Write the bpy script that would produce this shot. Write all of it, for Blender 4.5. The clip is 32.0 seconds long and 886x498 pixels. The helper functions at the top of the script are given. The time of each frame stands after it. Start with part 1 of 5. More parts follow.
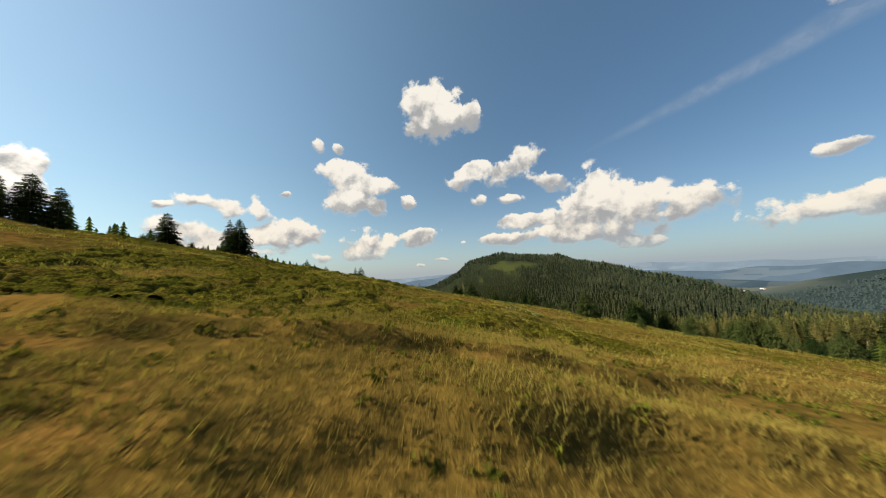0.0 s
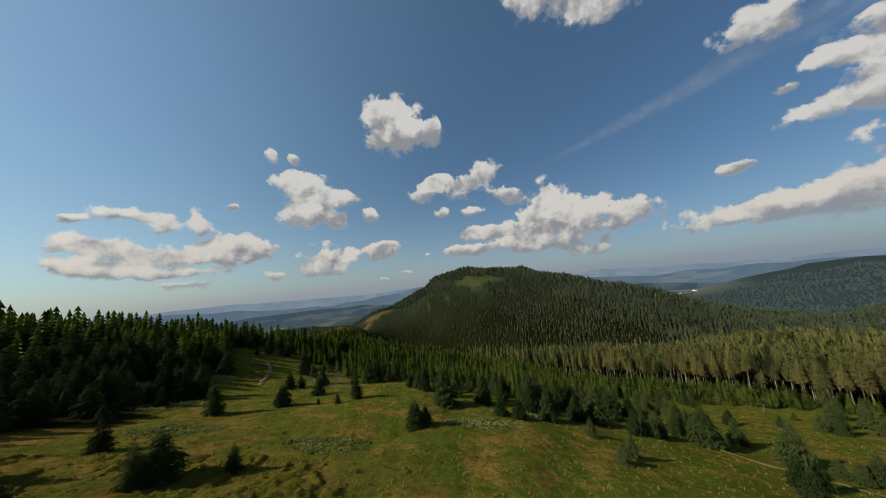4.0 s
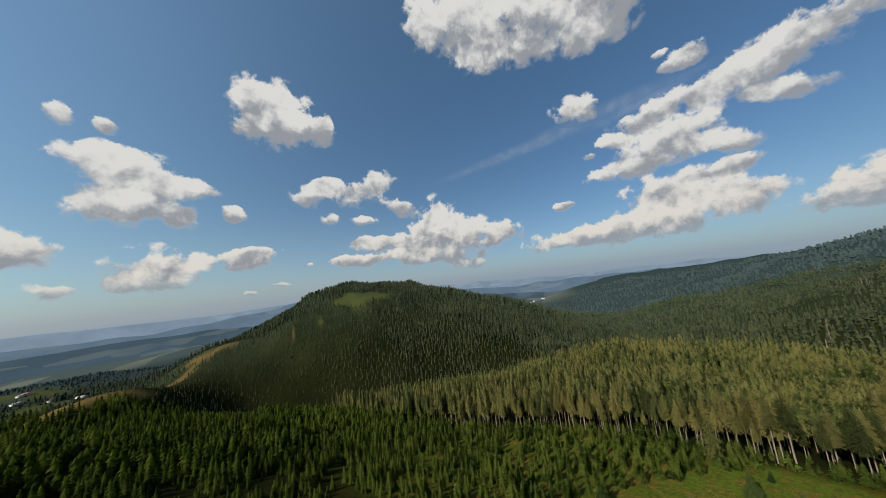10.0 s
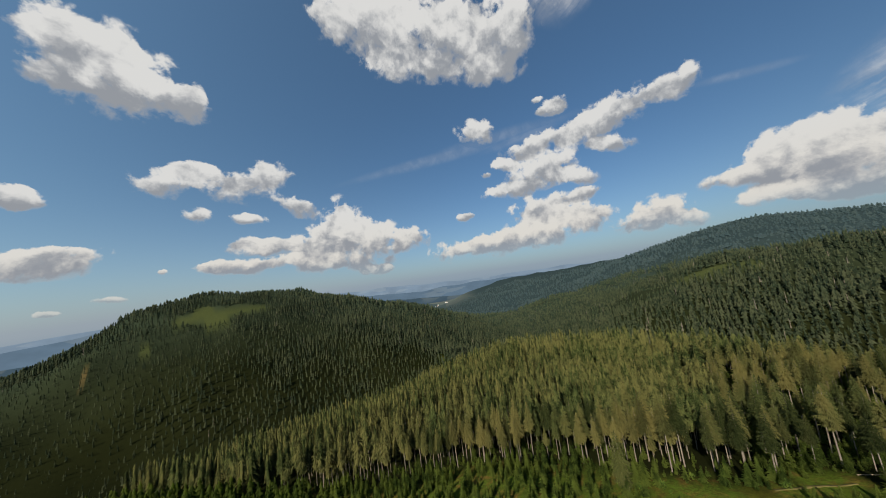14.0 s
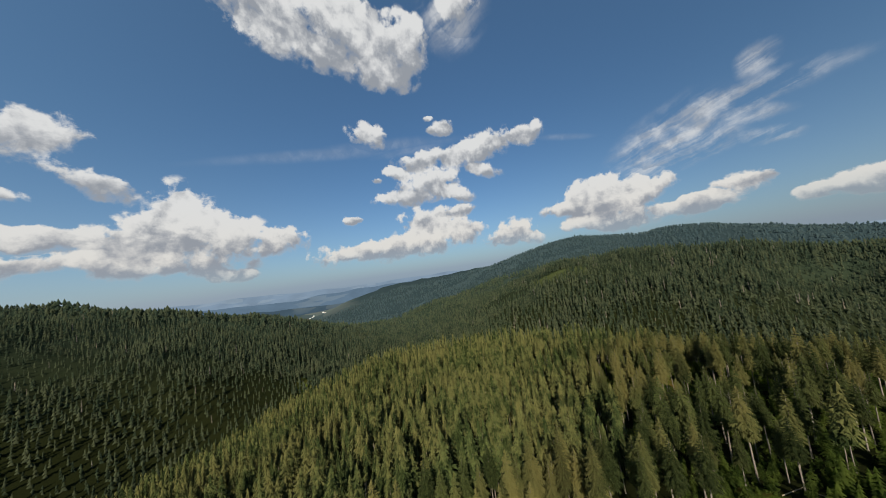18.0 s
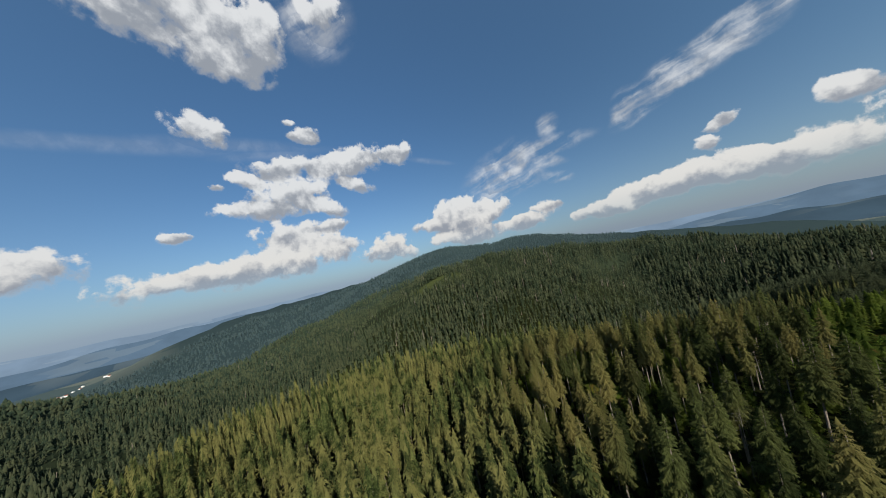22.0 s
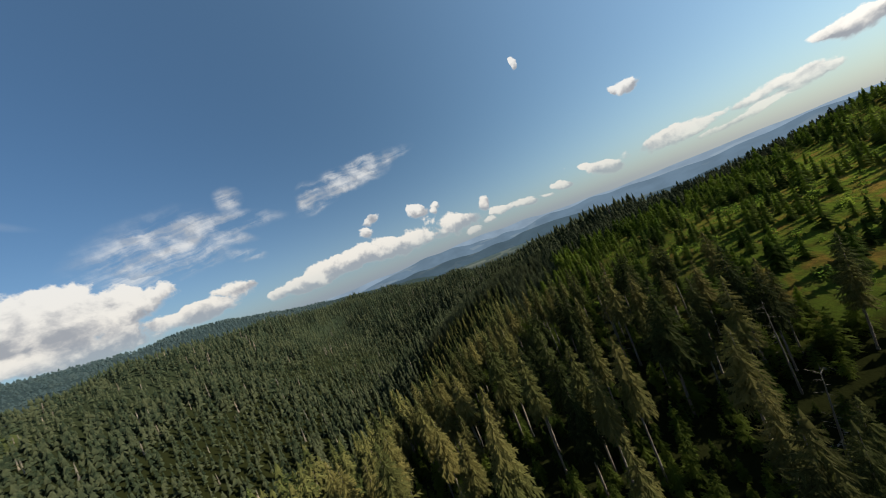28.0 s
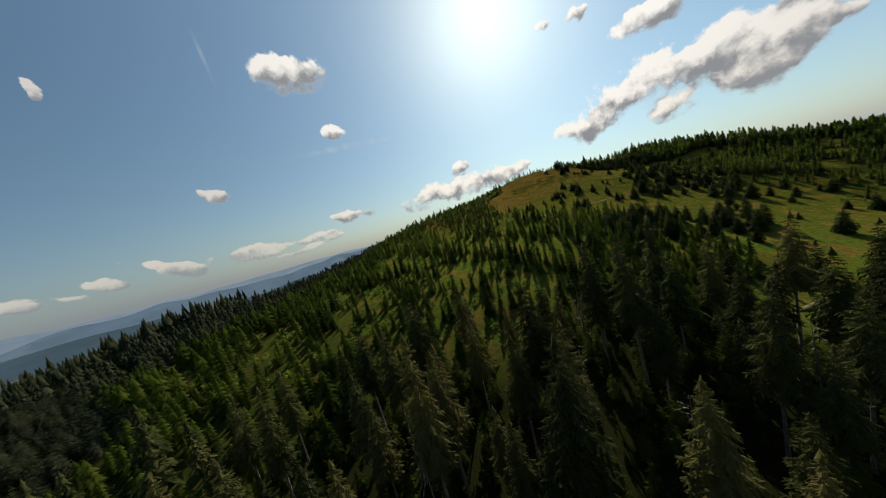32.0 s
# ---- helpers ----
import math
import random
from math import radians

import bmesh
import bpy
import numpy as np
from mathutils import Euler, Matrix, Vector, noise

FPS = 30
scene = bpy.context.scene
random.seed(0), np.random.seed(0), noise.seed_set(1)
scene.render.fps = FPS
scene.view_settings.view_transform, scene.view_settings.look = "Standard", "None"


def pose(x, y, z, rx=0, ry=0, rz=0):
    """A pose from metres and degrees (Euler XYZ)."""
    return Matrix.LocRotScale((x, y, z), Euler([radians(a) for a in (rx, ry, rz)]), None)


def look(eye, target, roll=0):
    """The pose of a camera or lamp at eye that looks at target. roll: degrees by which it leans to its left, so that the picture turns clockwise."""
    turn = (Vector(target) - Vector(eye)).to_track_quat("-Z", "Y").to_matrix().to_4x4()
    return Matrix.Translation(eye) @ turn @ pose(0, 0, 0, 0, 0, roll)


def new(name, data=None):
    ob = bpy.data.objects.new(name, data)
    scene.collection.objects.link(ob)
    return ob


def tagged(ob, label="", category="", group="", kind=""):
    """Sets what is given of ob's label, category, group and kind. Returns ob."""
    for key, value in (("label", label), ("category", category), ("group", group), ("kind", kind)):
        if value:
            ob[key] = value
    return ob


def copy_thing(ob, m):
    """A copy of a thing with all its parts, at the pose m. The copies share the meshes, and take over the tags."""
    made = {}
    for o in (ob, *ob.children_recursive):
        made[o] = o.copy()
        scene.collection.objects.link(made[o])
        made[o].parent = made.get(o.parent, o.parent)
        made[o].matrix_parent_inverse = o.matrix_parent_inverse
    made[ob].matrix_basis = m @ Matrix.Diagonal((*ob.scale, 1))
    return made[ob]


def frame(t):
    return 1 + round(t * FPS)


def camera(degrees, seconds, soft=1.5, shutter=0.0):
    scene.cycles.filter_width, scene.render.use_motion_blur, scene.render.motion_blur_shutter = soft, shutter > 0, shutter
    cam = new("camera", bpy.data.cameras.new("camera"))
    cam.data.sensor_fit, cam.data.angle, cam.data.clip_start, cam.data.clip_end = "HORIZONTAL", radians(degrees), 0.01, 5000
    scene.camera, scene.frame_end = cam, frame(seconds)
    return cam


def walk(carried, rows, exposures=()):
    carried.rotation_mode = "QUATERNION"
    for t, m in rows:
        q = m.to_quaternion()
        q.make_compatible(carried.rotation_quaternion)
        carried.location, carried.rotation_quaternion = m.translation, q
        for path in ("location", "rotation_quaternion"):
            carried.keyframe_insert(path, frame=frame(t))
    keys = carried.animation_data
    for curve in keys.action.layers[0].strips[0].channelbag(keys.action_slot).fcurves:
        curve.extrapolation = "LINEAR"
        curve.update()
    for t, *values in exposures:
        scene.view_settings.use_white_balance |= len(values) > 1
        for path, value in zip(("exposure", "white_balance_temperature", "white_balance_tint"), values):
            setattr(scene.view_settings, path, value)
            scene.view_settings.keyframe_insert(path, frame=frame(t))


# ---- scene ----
cam = camera(119.1, 32.0, soft=1.0, shutter=0.12)
PATH = [  # seconds, x, y, z, yaw to the left of +y, pitch, lean to the left
    (0.0, 0.00, -0.00, 1.60, 2.20, 5.10, -3.21),
    (0.5, -0.37, 5.56, 3.08, 0.22, 5.79, -4.07),
    (1.0, -0.43, 11.19, 4.82, -1.32, 6.34, -4.68),
    (1.5, -0.46, 16.84, 6.61, -2.23, 6.57, -4.88),
    (2.0, -0.26, 22.72, 8.90, -2.81, 6.95, -5.21),
    (2.5, -0.01, 28.30, 11.51, -3.27, 7.02, -5.42),
    (3.0, 0.57, 34.03, 14.18, -3.81, 7.12, -5.50),
    (3.5, 1.44, 39.73, 16.62, -4.68, 7.13, -5.55),
    (5.5, 9.30, 61.18, 26.15, -11.28, 7.41, -5.55),
    (6.0, 10.96, 66.31, 28.10, -13.58, 7.39, -5.66),
    (6.5, 12.66, 71.34, 29.74, -15.73, 7.32, -5.73),
    (7.0, 14.78, 76.33, 31.00, -17.96, 7.33, -5.71),
    (7.5, 17.28, 81.14, 32.12, -19.98, 7.26, -5.78),
    (8.0, 20.22, 85.91, 32.94, -21.97, 7.20, -5.66),
    (8.5, 23.40, 90.63, 32.99, -23.93, 7.12, -5.66),
    (9.0, 27.10, 95.14, 32.55, -26.02, 7.21, -5.75),
    (9.5, 30.99, 99.50, 32.30, -27.84, 7.15, -6.06),
    (10.0, 34.95, 103.71, 31.94, -29.68, 7.19, -6.37),
    (10.5, 38.78, 107.87, 31.54, -31.68, 7.12, -6.69),
    (11.0, 42.86, 111.92, 31.13, -33.90, 7.12, -6.92),
    (11.5, 47.45, 115.63, 30.91, -36.10, 6.85, -7.10),
    (12.0, 52.29, 119.21, 30.38, -38.74, 6.71, -7.31),
    (12.5, 57.36, 122.46, 29.64, -41.38, 6.52, -7.48),
    (13.0, 62.69, 125.60, 28.82, -44.25, 6.39, -7.57),
    (13.5, 68.27, 128.77, 28.01, -46.94, 6.17, -7.55),
    (14.0, 74.18, 131.97, 27.22, -49.84, 6.03, -7.63),
    (14.5, 80.36, 135.10, 26.26, -52.55, 5.79, -7.76),
    (16.5, 107.86, 147.51, 20.72, -64.42, 4.87, -7.19),
    (17.0, 115.17, 150.22, 19.61, -67.75, 4.63, -7.13),
    (17.5, 122.59, 152.68, 18.56, -70.88, 4.42, -7.22),
    (18.0, 130.38, 155.01, 17.56, -74.20, 4.30, -7.44),
    (18.5, 138.49, 157.05, 16.62, -77.45, 4.05, -7.88),
    (19.0, 147.20, 158.72, 15.51, -80.85, 3.88, -8.26),
    (19.5, 155.85, 160.14, 14.38, -84.10, 3.62, -8.89),
    (20.0, 164.53, 161.38, 13.13, -87.54, 3.69, -9.41),
    (20.5, 173.00, 162.17, 11.69, -90.85, 3.55, -9.87),
    (21.0, 181.65, 162.28, 10.22, -94.23, 3.29, -10.22),
    (21.5, 189.96, 161.56, 9.10, -97.54, 3.19, -11.08),
    (22.0, 198.51, 160.46, 7.92, -101.12, 3.09, -11.89),
    (22.5, 206.94, 158.91, 6.49, -104.81, 2.90, -12.60),
    (23.0, 215.55, 157.12, 4.96, -108.97, 2.82, -13.34),
    (23.5, 224.17, 154.91, 3.59, -113.29, 2.60, -14.31),
    (24.0, 232.77, 152.40, 2.09, -117.95, 2.47, -15.25),
    (24.5, 240.90, 149.30, 0.48, -122.43, 2.33, -16.12),
    (25.0, 249.10, 145.77, -1.04, -127.13, 2.26, -17.21),
    (25.5, 256.82, 141.82, -2.68, -131.85, 2.14, -18.07),
    (27.5, 283.56, 124.27, -8.21, -155.26, 0.88, -21.06),
    (28.0, 288.09, 118.62, -9.43, -162.71, 0.44, -21.41),
    (28.5, 291.67, 112.80, -10.40, -170.47, -0.06, -21.47),
    (29.0, 294.44, 106.53, -10.87, -179.54, -0.67, -21.35),
    (29.5, 296.28, 100.11, -11.36, -188.92, -1.29, -21.00),
    (30.0, 297.44, 93.44, -11.85, -199.43, -2.23, -20.26),
    (30.5, 297.89, 87.14, -12.71, -209.89, -3.08, -19.15),
    (31.0, 297.45, 81.07, -13.58, -220.94, -3.85, -17.80),
    (31.5, 296.47, 75.25, -14.48, -231.17, -4.43, -16.29),
    (32.0, 294.64, 69.45, -15.11, -241.54, -4.99, -14.62),
]


def eye_pose(x, y, z, yaw, pitch, lean):
    """A pose from the eye, the yaw to the left of +y, the pitch up and the lean to the left, in degrees."""
    return pose(x, y, z, 0, 0, yaw) @ pose(0, 0, 0, 90 + pitch) @ pose(0, 0, 0, 0, 0, lean)


walk(cam, [(row[0], eye_pose(*row[1:])) for row in PATH], [
    (0.0, 1.5, 7100, 10), (1.0, 1.12, 6750, 10), (2.0, 0.95, 6600, 10), (3.0, 0.88, 6600, 10), (6.0, 1.12, 6500, 10), (13.0, 1.14, 6450, 10), (19.0, 1.2, 6250, 10),
    (22.0, 1.24, 6150, 10), (25.0, 1.32, 6250, 10), (28.0, 1.42, 6500, 10), (30.0, 1.42, 6600, 10), (31.0, 1.3, 6700, 10), (32.0, 1.0, 6750, 10)])

CLOUDS_1 = [  # to the left of +y, height, half width, half height, slope, in degrees
    (2.2, 32.5, 5.5, 4.3, 6), (-3.8, 31.3, 3.6, 1.9, -18), (7.1, 30.5, 2.7, 1.3, 8), (23.8, 21.3, 4.1, 2, -2), (19.9, 18.7, 6.1, 3.7, -12), (22.3, 14.9, 3.7, 2.1, 5),
    (16.6, 14.3, 2.4, 1.8, 3), (14.7, 18.7, 3.1, 1.5, 5), (9.5, 15.5, 1.5, 1, 2), (41.5, 12.6, 1.7, 1.6, 10), (37.6, 12.5, 1.4, 2.4, 8), (37.8, 7.9, 4.1, 2, 1),
    (33.3, 9.1, 3.5, 2.8, 2), (29.5, 9.2, 3.5, 2, 2), (39.1, 3.5, 3, 0.7, -5), (27, 4.3, 2.1, 0.9, -4), (18.3, 6.9, 5.3, 2.8, 10), (20.7, 4.5, 2.7, 1.2, -4),
]
CLOUDS_2 = [  # to the left of +y, height, half width, half height, slope, in degrees
    (7.2, 8, 4.1, 1.7, 8), (-11.7, 6.4, 4.9, 1.1, -5), (-14.5, 9.6, 5.5, 1.4, -0), (27.6, 26, 1, 1.2, 17), (23.4, 25.6, 1.1, 0.9, -25), (33.5, 16, 1.1, 0.5, 11),
    (-55.4, 12, 1.6, 0.7, -4), (-60.6, 28.7, 3.6, 2, -21), (-74.2, 23.8, 6.8, 1.8, 3), (-82.6, 23.5, 5, 2.7, -1), (-89.1, 24.2, 4.2, 2.5, 3), (-95.4, 24.9, 2.7, 2, -8),
    (-85.5, 19.6, 3.3, 1.1, -17), (-76.9, 28.5, 2.3, 1, -6), (-72.2, 18.9, 6, 3.3, 5), (-66.4, 15.9, 5.4, 1.5, -4), (-78.1, 16, 3.9, 1.5, -17), (-70.7, 10.7, 4.9, 2.5, -7),
]
CLOUDS_3 = [  # to the left of +y, height, half width, half height, slope, in degrees
    (-78.5, 12.3, 3.9, 1.3, -10), (-71.3, 7, 6.4, 3.2, -0), (-79.7, 8.1, 4.2, 2.6, -8), (-64.1, 5.3, 8.1, 2.2, 1), (-90.4, 5.9, 3.6, 2.5, -9), (-87.1, 4.8, 4, 1.4, -1),
    (-93.6, 4.1, 2.3, 1.1, -14), (-51.7, 5, 4.9, 1.9, 0), (-58.8, 6.1, 4.2, 1.8, -4), (-29, 13.1, 4.1, 4.6, -3), (-23.8, 8.9, 4.8, 3.8, -4), (-33.7, 9.2, 6.6, 4.5, -5),
    (-42.2, 9, 5.5, 2.1, 2), (-25.7, 6, 7.7, 1.4, -6), (-35.3, 3.5, 3.3, 1, -7), (-55.6, 12.5, 1.7, 0.7, -4), (-2.7, 19.4, 3.5, 1.6, 14), (-6.6, 21.9, 2.6, 1.1, 10),
]
CLOUDS_4 = [  # to the left of +y, height, half width, half height, slope, in degrees
    (-12.6, 20.2, 5.3, 2.6, -7), (-17, 22.6, 3.2, 2.1, 5), (-21.4, 17.2, 4.2, 1.6, -17), (-6.1, 14.8, 2.1, 1.2, 4), (-13.5, 14.5, 2.4, 0.8, 1), (-15, 10.4, 3.8, 0.9, 2),
    (-12, 6.6, 5.9, 1, -1), (-7.7, 6.9, 1.9, 0.6, -4), (7.1, 34.8, 2.7, 2.5, 3), (3.3, 33.4, 3.5, 3, -10), (0.7, 31, 2.7, 1.9, 2), (-5.9, 32.5, 1.3, 1.6, -7),
    (-53.6, 45.9, 14.7, 4.5, -9), (-37.7, 47.8, 6.4, 3.2, -18), (-68.7, 41.7, 5.8, 4, -2), (-49.7, 41, 9, 2, -10), (-65.2, 38.3, 5.9, 1.9, -8), (-103.3, 10.9, 2.2, 2.2, -26),
]
CLOUDS_5 = [  # to the left of +y, height, half width, half height, slope, in degrees
    (-106.4, 8.3, 3.6, 3.5, -17), (-109.2, 7.6, 2.5, 3.5, -26), (-99.3, 8.5, 3.2, 1.2, 1), (-104.5, 4.8, 3.7, 1.1, -20), (7.8, 8.3, 2.8, 1.2, 4), (6.2, 9.1, 1.5, 0.8, -0),
    (2.7, 2.6, 1.3, 0.4, -4), (6.9, 2, 0.9, 0.3, -5), (9.7, 15.8, 1.2, 1, -26), (-2.4, 6.2, 0.5, 0.4, -4), (-85.6, 46.3, 3.3, 2.6, -30), (-76.8, 28.8, 2.8, 1.2, -4),
    (-103.9, 8.5, 4.6, 2.8, -2), (-108.6, 8.6, 4.9, 3.9, -13), (-114.3, 9.3, 2.8, 2, -4), (-108.9, 4.6, 8.6, 1.5, -3), (-123.9, 6.6, 2.7, 1.1, -4), (-119.2, 5.1, 4.5, 1.2, 2),
]
CLOUDS_6 = [  # to the left of +y, height, half width, half height, slope, in degrees
    (-130.8, 3, 3.3, 1, -2), (-139.3, 5.3, 3.9, 1.4, -2), (-143.7, 5.2, 2.7, 1.7, 2), (-146.7, 5.5, 2, 1.8, 2), (-134.7, 3.6, 4.6, 1, -0), (-142.5, 5, 6.2, 1.6, -3),
    (-150.6, 5.2, 5.3, 1.8, -7), (-156.5, 4.4, 3.8, 1.6, -8), (-161.6, 4.2, 3.2, 1.3, -18), (-167.2, 4.2, 2.4, 1.6, -20), (-170.8, 1.8, 1.8, 0.8, -11), (-135.3, 3.7, 5.6, 1.3, -1),
    (-160.5, 9.9, 2, 1.3, -28), (-163.9, 8.8, 0.8, 0.6, -29), (-174.1, 6.1, 1.1, 1, -18), (-175.6, 3.6, 0.9, 0.6, -32), (-177.5, 3.1, 1.3, 0.9, -24), (-174.5, 2.5, 1.7, 0.6, -10),
]
CLOUDS_7 = [  # to the left of +y, height, half width, half height, slope, in degrees
    (-150.5, 11.2, 1.7, 0.7, 4), (-148.3, 8.6, 1.4, 0.6, -22), (-78, 29.9, 1.8, 1.1, -21), (-74.5, 31, 0.9, 0.4, 9), (-61.6, 20.1, 1.3, 0.6, -3), (-65.5, 21.4, 2.5, 1, -14),
    (-152.1, 5.1, 7.1, 2.2, -0), (-143.3, 4.6, 6.6, 1.6, 2), (-136.5, 4.2, 4.8, 1.2, 1), (-166.8, 5.4, 6.1, 1.4, -17), (-160.8, 10.5, 2.1, 1.3, -21), (-164.5, 9.7, 1.1, 0.6, -21),
    (-174.7, 7, 1.1, 1.1, -23), (-177.2, 3.7, 2, 0.8, -23), (178, 3.2, 3.1, 0.8, -3), (-151, 11.9, 1.5, 0.7, 1), (-148.7, 9.4, 1.5, 0.7, -20), (170.4, 27.1, 0.5, 0.5, -32),
]
CLOUDS_8 = [  # to the left of +y, height, half width, half height, slope, in degrees
    (155.4, 13.9, 1.6, 0.9, -14), (157.5, 14.5, 0.6, 0.4, -35), (164.1, 4.4, 3.9, 0.8, -27), (169.5, 3.5, 2.3, 0.7, -9), (153, 3.2, 3.8, 0.7, 5), (146, 2.3, 4.2, 0.6, 6),
    (139.8, 3.4, 2.5, 0.6, 5), (136.9, 6.6, 2.2, 1.1, -14), (-124.5, 7.5, 2.5, 0.9, -2), (-118.7, 5.2, 4.4, 1.2, -4), (-131.2, 3.5, 3.1, 0.7, -9), (138.8, 32, 4.6, 2.6, -2),
    (141.4, 32.6, 2.2, 1.6, 0), (134.3, 22.3, 2, 1.1, -18), (155.7, 14.5, 1.8, 1, -7), (157.7, 15, 0.7, 0.4, -6), (170.5, 27.7, 0.5, 0.8, 13), (89.1, 27.8, 1.4, 0.8, -19),
]
CLOUDS_9 = [  # to the left of +y, height, half width, half height, slope, in degrees
    (84.1, 26.6, 2, 0.9, -12), (76.5, 21.7, 3.4, 1.5, 0), (73.8, 22, 3.1, 1.1, -25), (86.8, 10.4, 4.2, 2.4, 6), (80.3, 12.8, 4.9, 3.3, 9), (74.4, 13.7, 4, 3.5, 8),
    (68.5, 13.2, 3.7, 3.1, 0), (64.4, 11.2, 3.2, 3, -6), (61.4, 12.2, 2.3, 2.4, -0), (66.4, 9, 3.5, 1.8, -11), (74.4, 8.6, 2.9, 1.5, 6), (110.9, 10.6, 2.1, 1.3, 4),
    (117.2, 6.8, 6, 2.1, 5), (107.1, 7.2, 5.8, 1.9, 4), (101.1, 7.2, 3.8, 1.3, 3), (133.9, 6.6, 4.3, 0.8, -5), (142.9, 4.1, 6.1, 0.8, 2), (154.1, 4.1, 4.9, 0.7, 3),
]
CLOUDS_10 = [  # to the left of +y, height, half width, half height, slope, in degrees
    (163, 3.4, 2.6, 1, -13), (169.5, 3.2, 1.9, 0.5, -15), (165.6, 5.4, 0.9, 0.5, -16), (176.5, 2.6, 1.7, 0.5, -14), (173.1, 2.6, 1.2, 0.4, -13),
    (47.7, 8.8, 3.2, 1.9, 2), (44, 7.4, 3.6, 2.1, 0), (46.2, 13.4, 2.6, 1.4, 7), (49.8, 12.4, 1.1, 0.6, 23), (48.8, 6, 3.7, 1.3, -1), (41.5, 5.3, 7.1, 0.8, -2), (61.9, 15.3, 2.3, 1.9, -10), (60.3, 11.5, 2.1, 0.6, -7),
]
CLOUDS_F = [  # to the left of +y, height, half width, half height, slope, in degrees
    (132.8, 19.8, 9.9, 0.5, 2.5), (151.7, 33.2, 0.3, 2.6, 6.4), (-50.7, 25, 14.3, 0.9, 6.5), (-70, 25.6, 7.4, 0.8, 5.5),
    (-65.6, 26.9, 13.9, 1, 1.9), (-102.1, 21.9, 4.9, 0.5, -16.6), (-49.1, 25.1, 16.7, 0.8, 8.1),
]
CLOUDS_G = [  # to the left of +y, height, half width, half height, slope, in degrees
    (-124.7, 18.2, 7.6, 1, -1.2), (-121.8, 16.5, 6.9, 0.8, 7.8), (-124.6, 15.8, 3.9, 0.7, -12.4), (-118.9, 12.9, 5.3, 1.2, 7.3),
    (-116.8, 15.6, 7.1, 3, 21.9), (-127.4, 12.2, 2.2, 0.7, -17), (-127.7, 21.8, 1.5, 1.3, -31.1), (-155.9, 22.8, 6, 0.8, 3),
    (-150.6, 22.4, 6, 1, 5.1), (-148.8, 19.9, 7.6, 0.9, 11), (-144.5, 19.7, 5.5, 1.4, 23.5), (-140.8, 19.3, 2.1, 1.8, -0),
    (-83, 46, 4.6, 3.4, 42.3),
]

# Hills and hollows: centre, radius and height of soft bells on a base plain, in metres.
BASE = -260.0
NEAR_FORMS = [
    (0, 0, 45, 7.3), (-60, 40, 45, 16.8), (45, 60, 40, 6.9), (0, 120, 45, 15.7), (-70, 140, 50, 5.0), (-130, 20, 60, 33.8),
    (90, 150, 55, -1.8), (150, 60, 60, 2.8), (230, 110, 60, -13.4), (320, 140, 70, -3.0), (150, 250, 70, -16.0), (70, -60, 60, 14.5),
    (-40, -110, 70, 5.2), (180, -130, 80, -15.2), (300, 30, 70, 0.6), (280, 280, 80, 4.6), (-90, 270, 80, 19.8), (30, 200, 45, 8.4),
    (300, -180, 90, -7.6), (60, 20, 35, -2.8), (170, -20, 45, -0.1), (185, 200, 50, 0.1), (-130, 110, 50, 9.2), (400, 130, 60, 29.1),
    (-80, 38, 22, -7.1), (-65, 75, 25, -1.5), (-40, 20, 25, -3.4), (-175, -60, 65, -5.7), (-175, 170, 60, 44.6), (-120, 235, 50, 14.4),
    (-100, -180, 75, 0.5), (-60, -20, 40, -1.3),
]
MID_FORMS = [
    (300, 450, 130, -21.7), (-120, 500, 130, 71.0), (60, 650, 160, -20.5), (-60, 900, 170, 133.1), (250, 900, 200, 12.3), (450, 250, 120, -47.9),
    (600, 50, 130, -50.5), (850, -50, 160, 58.9), (780, -320, 160, 17.8), (500, -350, 160, -44.9), (280, -500, 170, 19.6), (0, -350, 160, 9.9),
    (-250, -100, 170, 72.6), (-300, 250, 170, 13.4), (650, 650, 260, -63.1), (1050, 250, 220, -1.9), (480, -30, 100, -116.8), (60, 440, 80, -15.0),
]
FAR_A = [
    (80, 40, 520, 176.3), (300, 500, 420, 26.8), (700, -200, 420, 98.8), (260, 1500, 210, 41.6), (60, 1420, 170, 70.3), (480, 1430, 200, 90.1),
    (750, 1300, 230, 139.3), (1000, 1100, 240, 58.0), (150, 1220, 170, 86.3), (-250, 1450, 230, 37.5), (420, 1900, 350, 251.0), (1950, 0, 300, 207.4),
    (1900, 550, 320, 149.6), (1800, -650, 320, 224.3),
]
FAR_B = [
    (1450, -1050, 320, 134.3), (1150, -500, 260, 126.7), (1450, 200, 280, 96.9), (1700, 1150, 350, 75.2), (2300, 2100, 600, -60.6), (2900, 600, 600, 275.5),
    (2900, -900, 600, 265.0), (-700, 900, 400, -20.3), (-950, 1400, 420, 114.4), (-700, -300, 400, 41.8), (-300, -900, 450, 32.3), (600, -1400, 500, 61.2),
    (150, 1750, 260, 96.2),
]
FAR_FORMS = FAR_A + FAR_B
WOOD_FORMS = [
    (330, 170, 55, -9.8), (390, 150, 55, -4.0), (340, 230, 55, -2.3), (400, 220, 55, 9.5), (460, 230, 60, 19.5), (360, 300, 60, 5.4), (430, 300, 60, 14.0),
    (490, 330, 70, 10.3), (420, 380, 70, 26.1), (350, 60, 50, 5.7), (380, 10, 60, 5.5), (350, -60, 60, -2.8), (290, 120, 40, -2.9), (520, 180, 70, 9.9),
    (480, 110, 70, 6.1), (-130, 480, 70, 17.0), (-150, 690, 95, 20.0), (-165, 880, 70, 22.0),
]
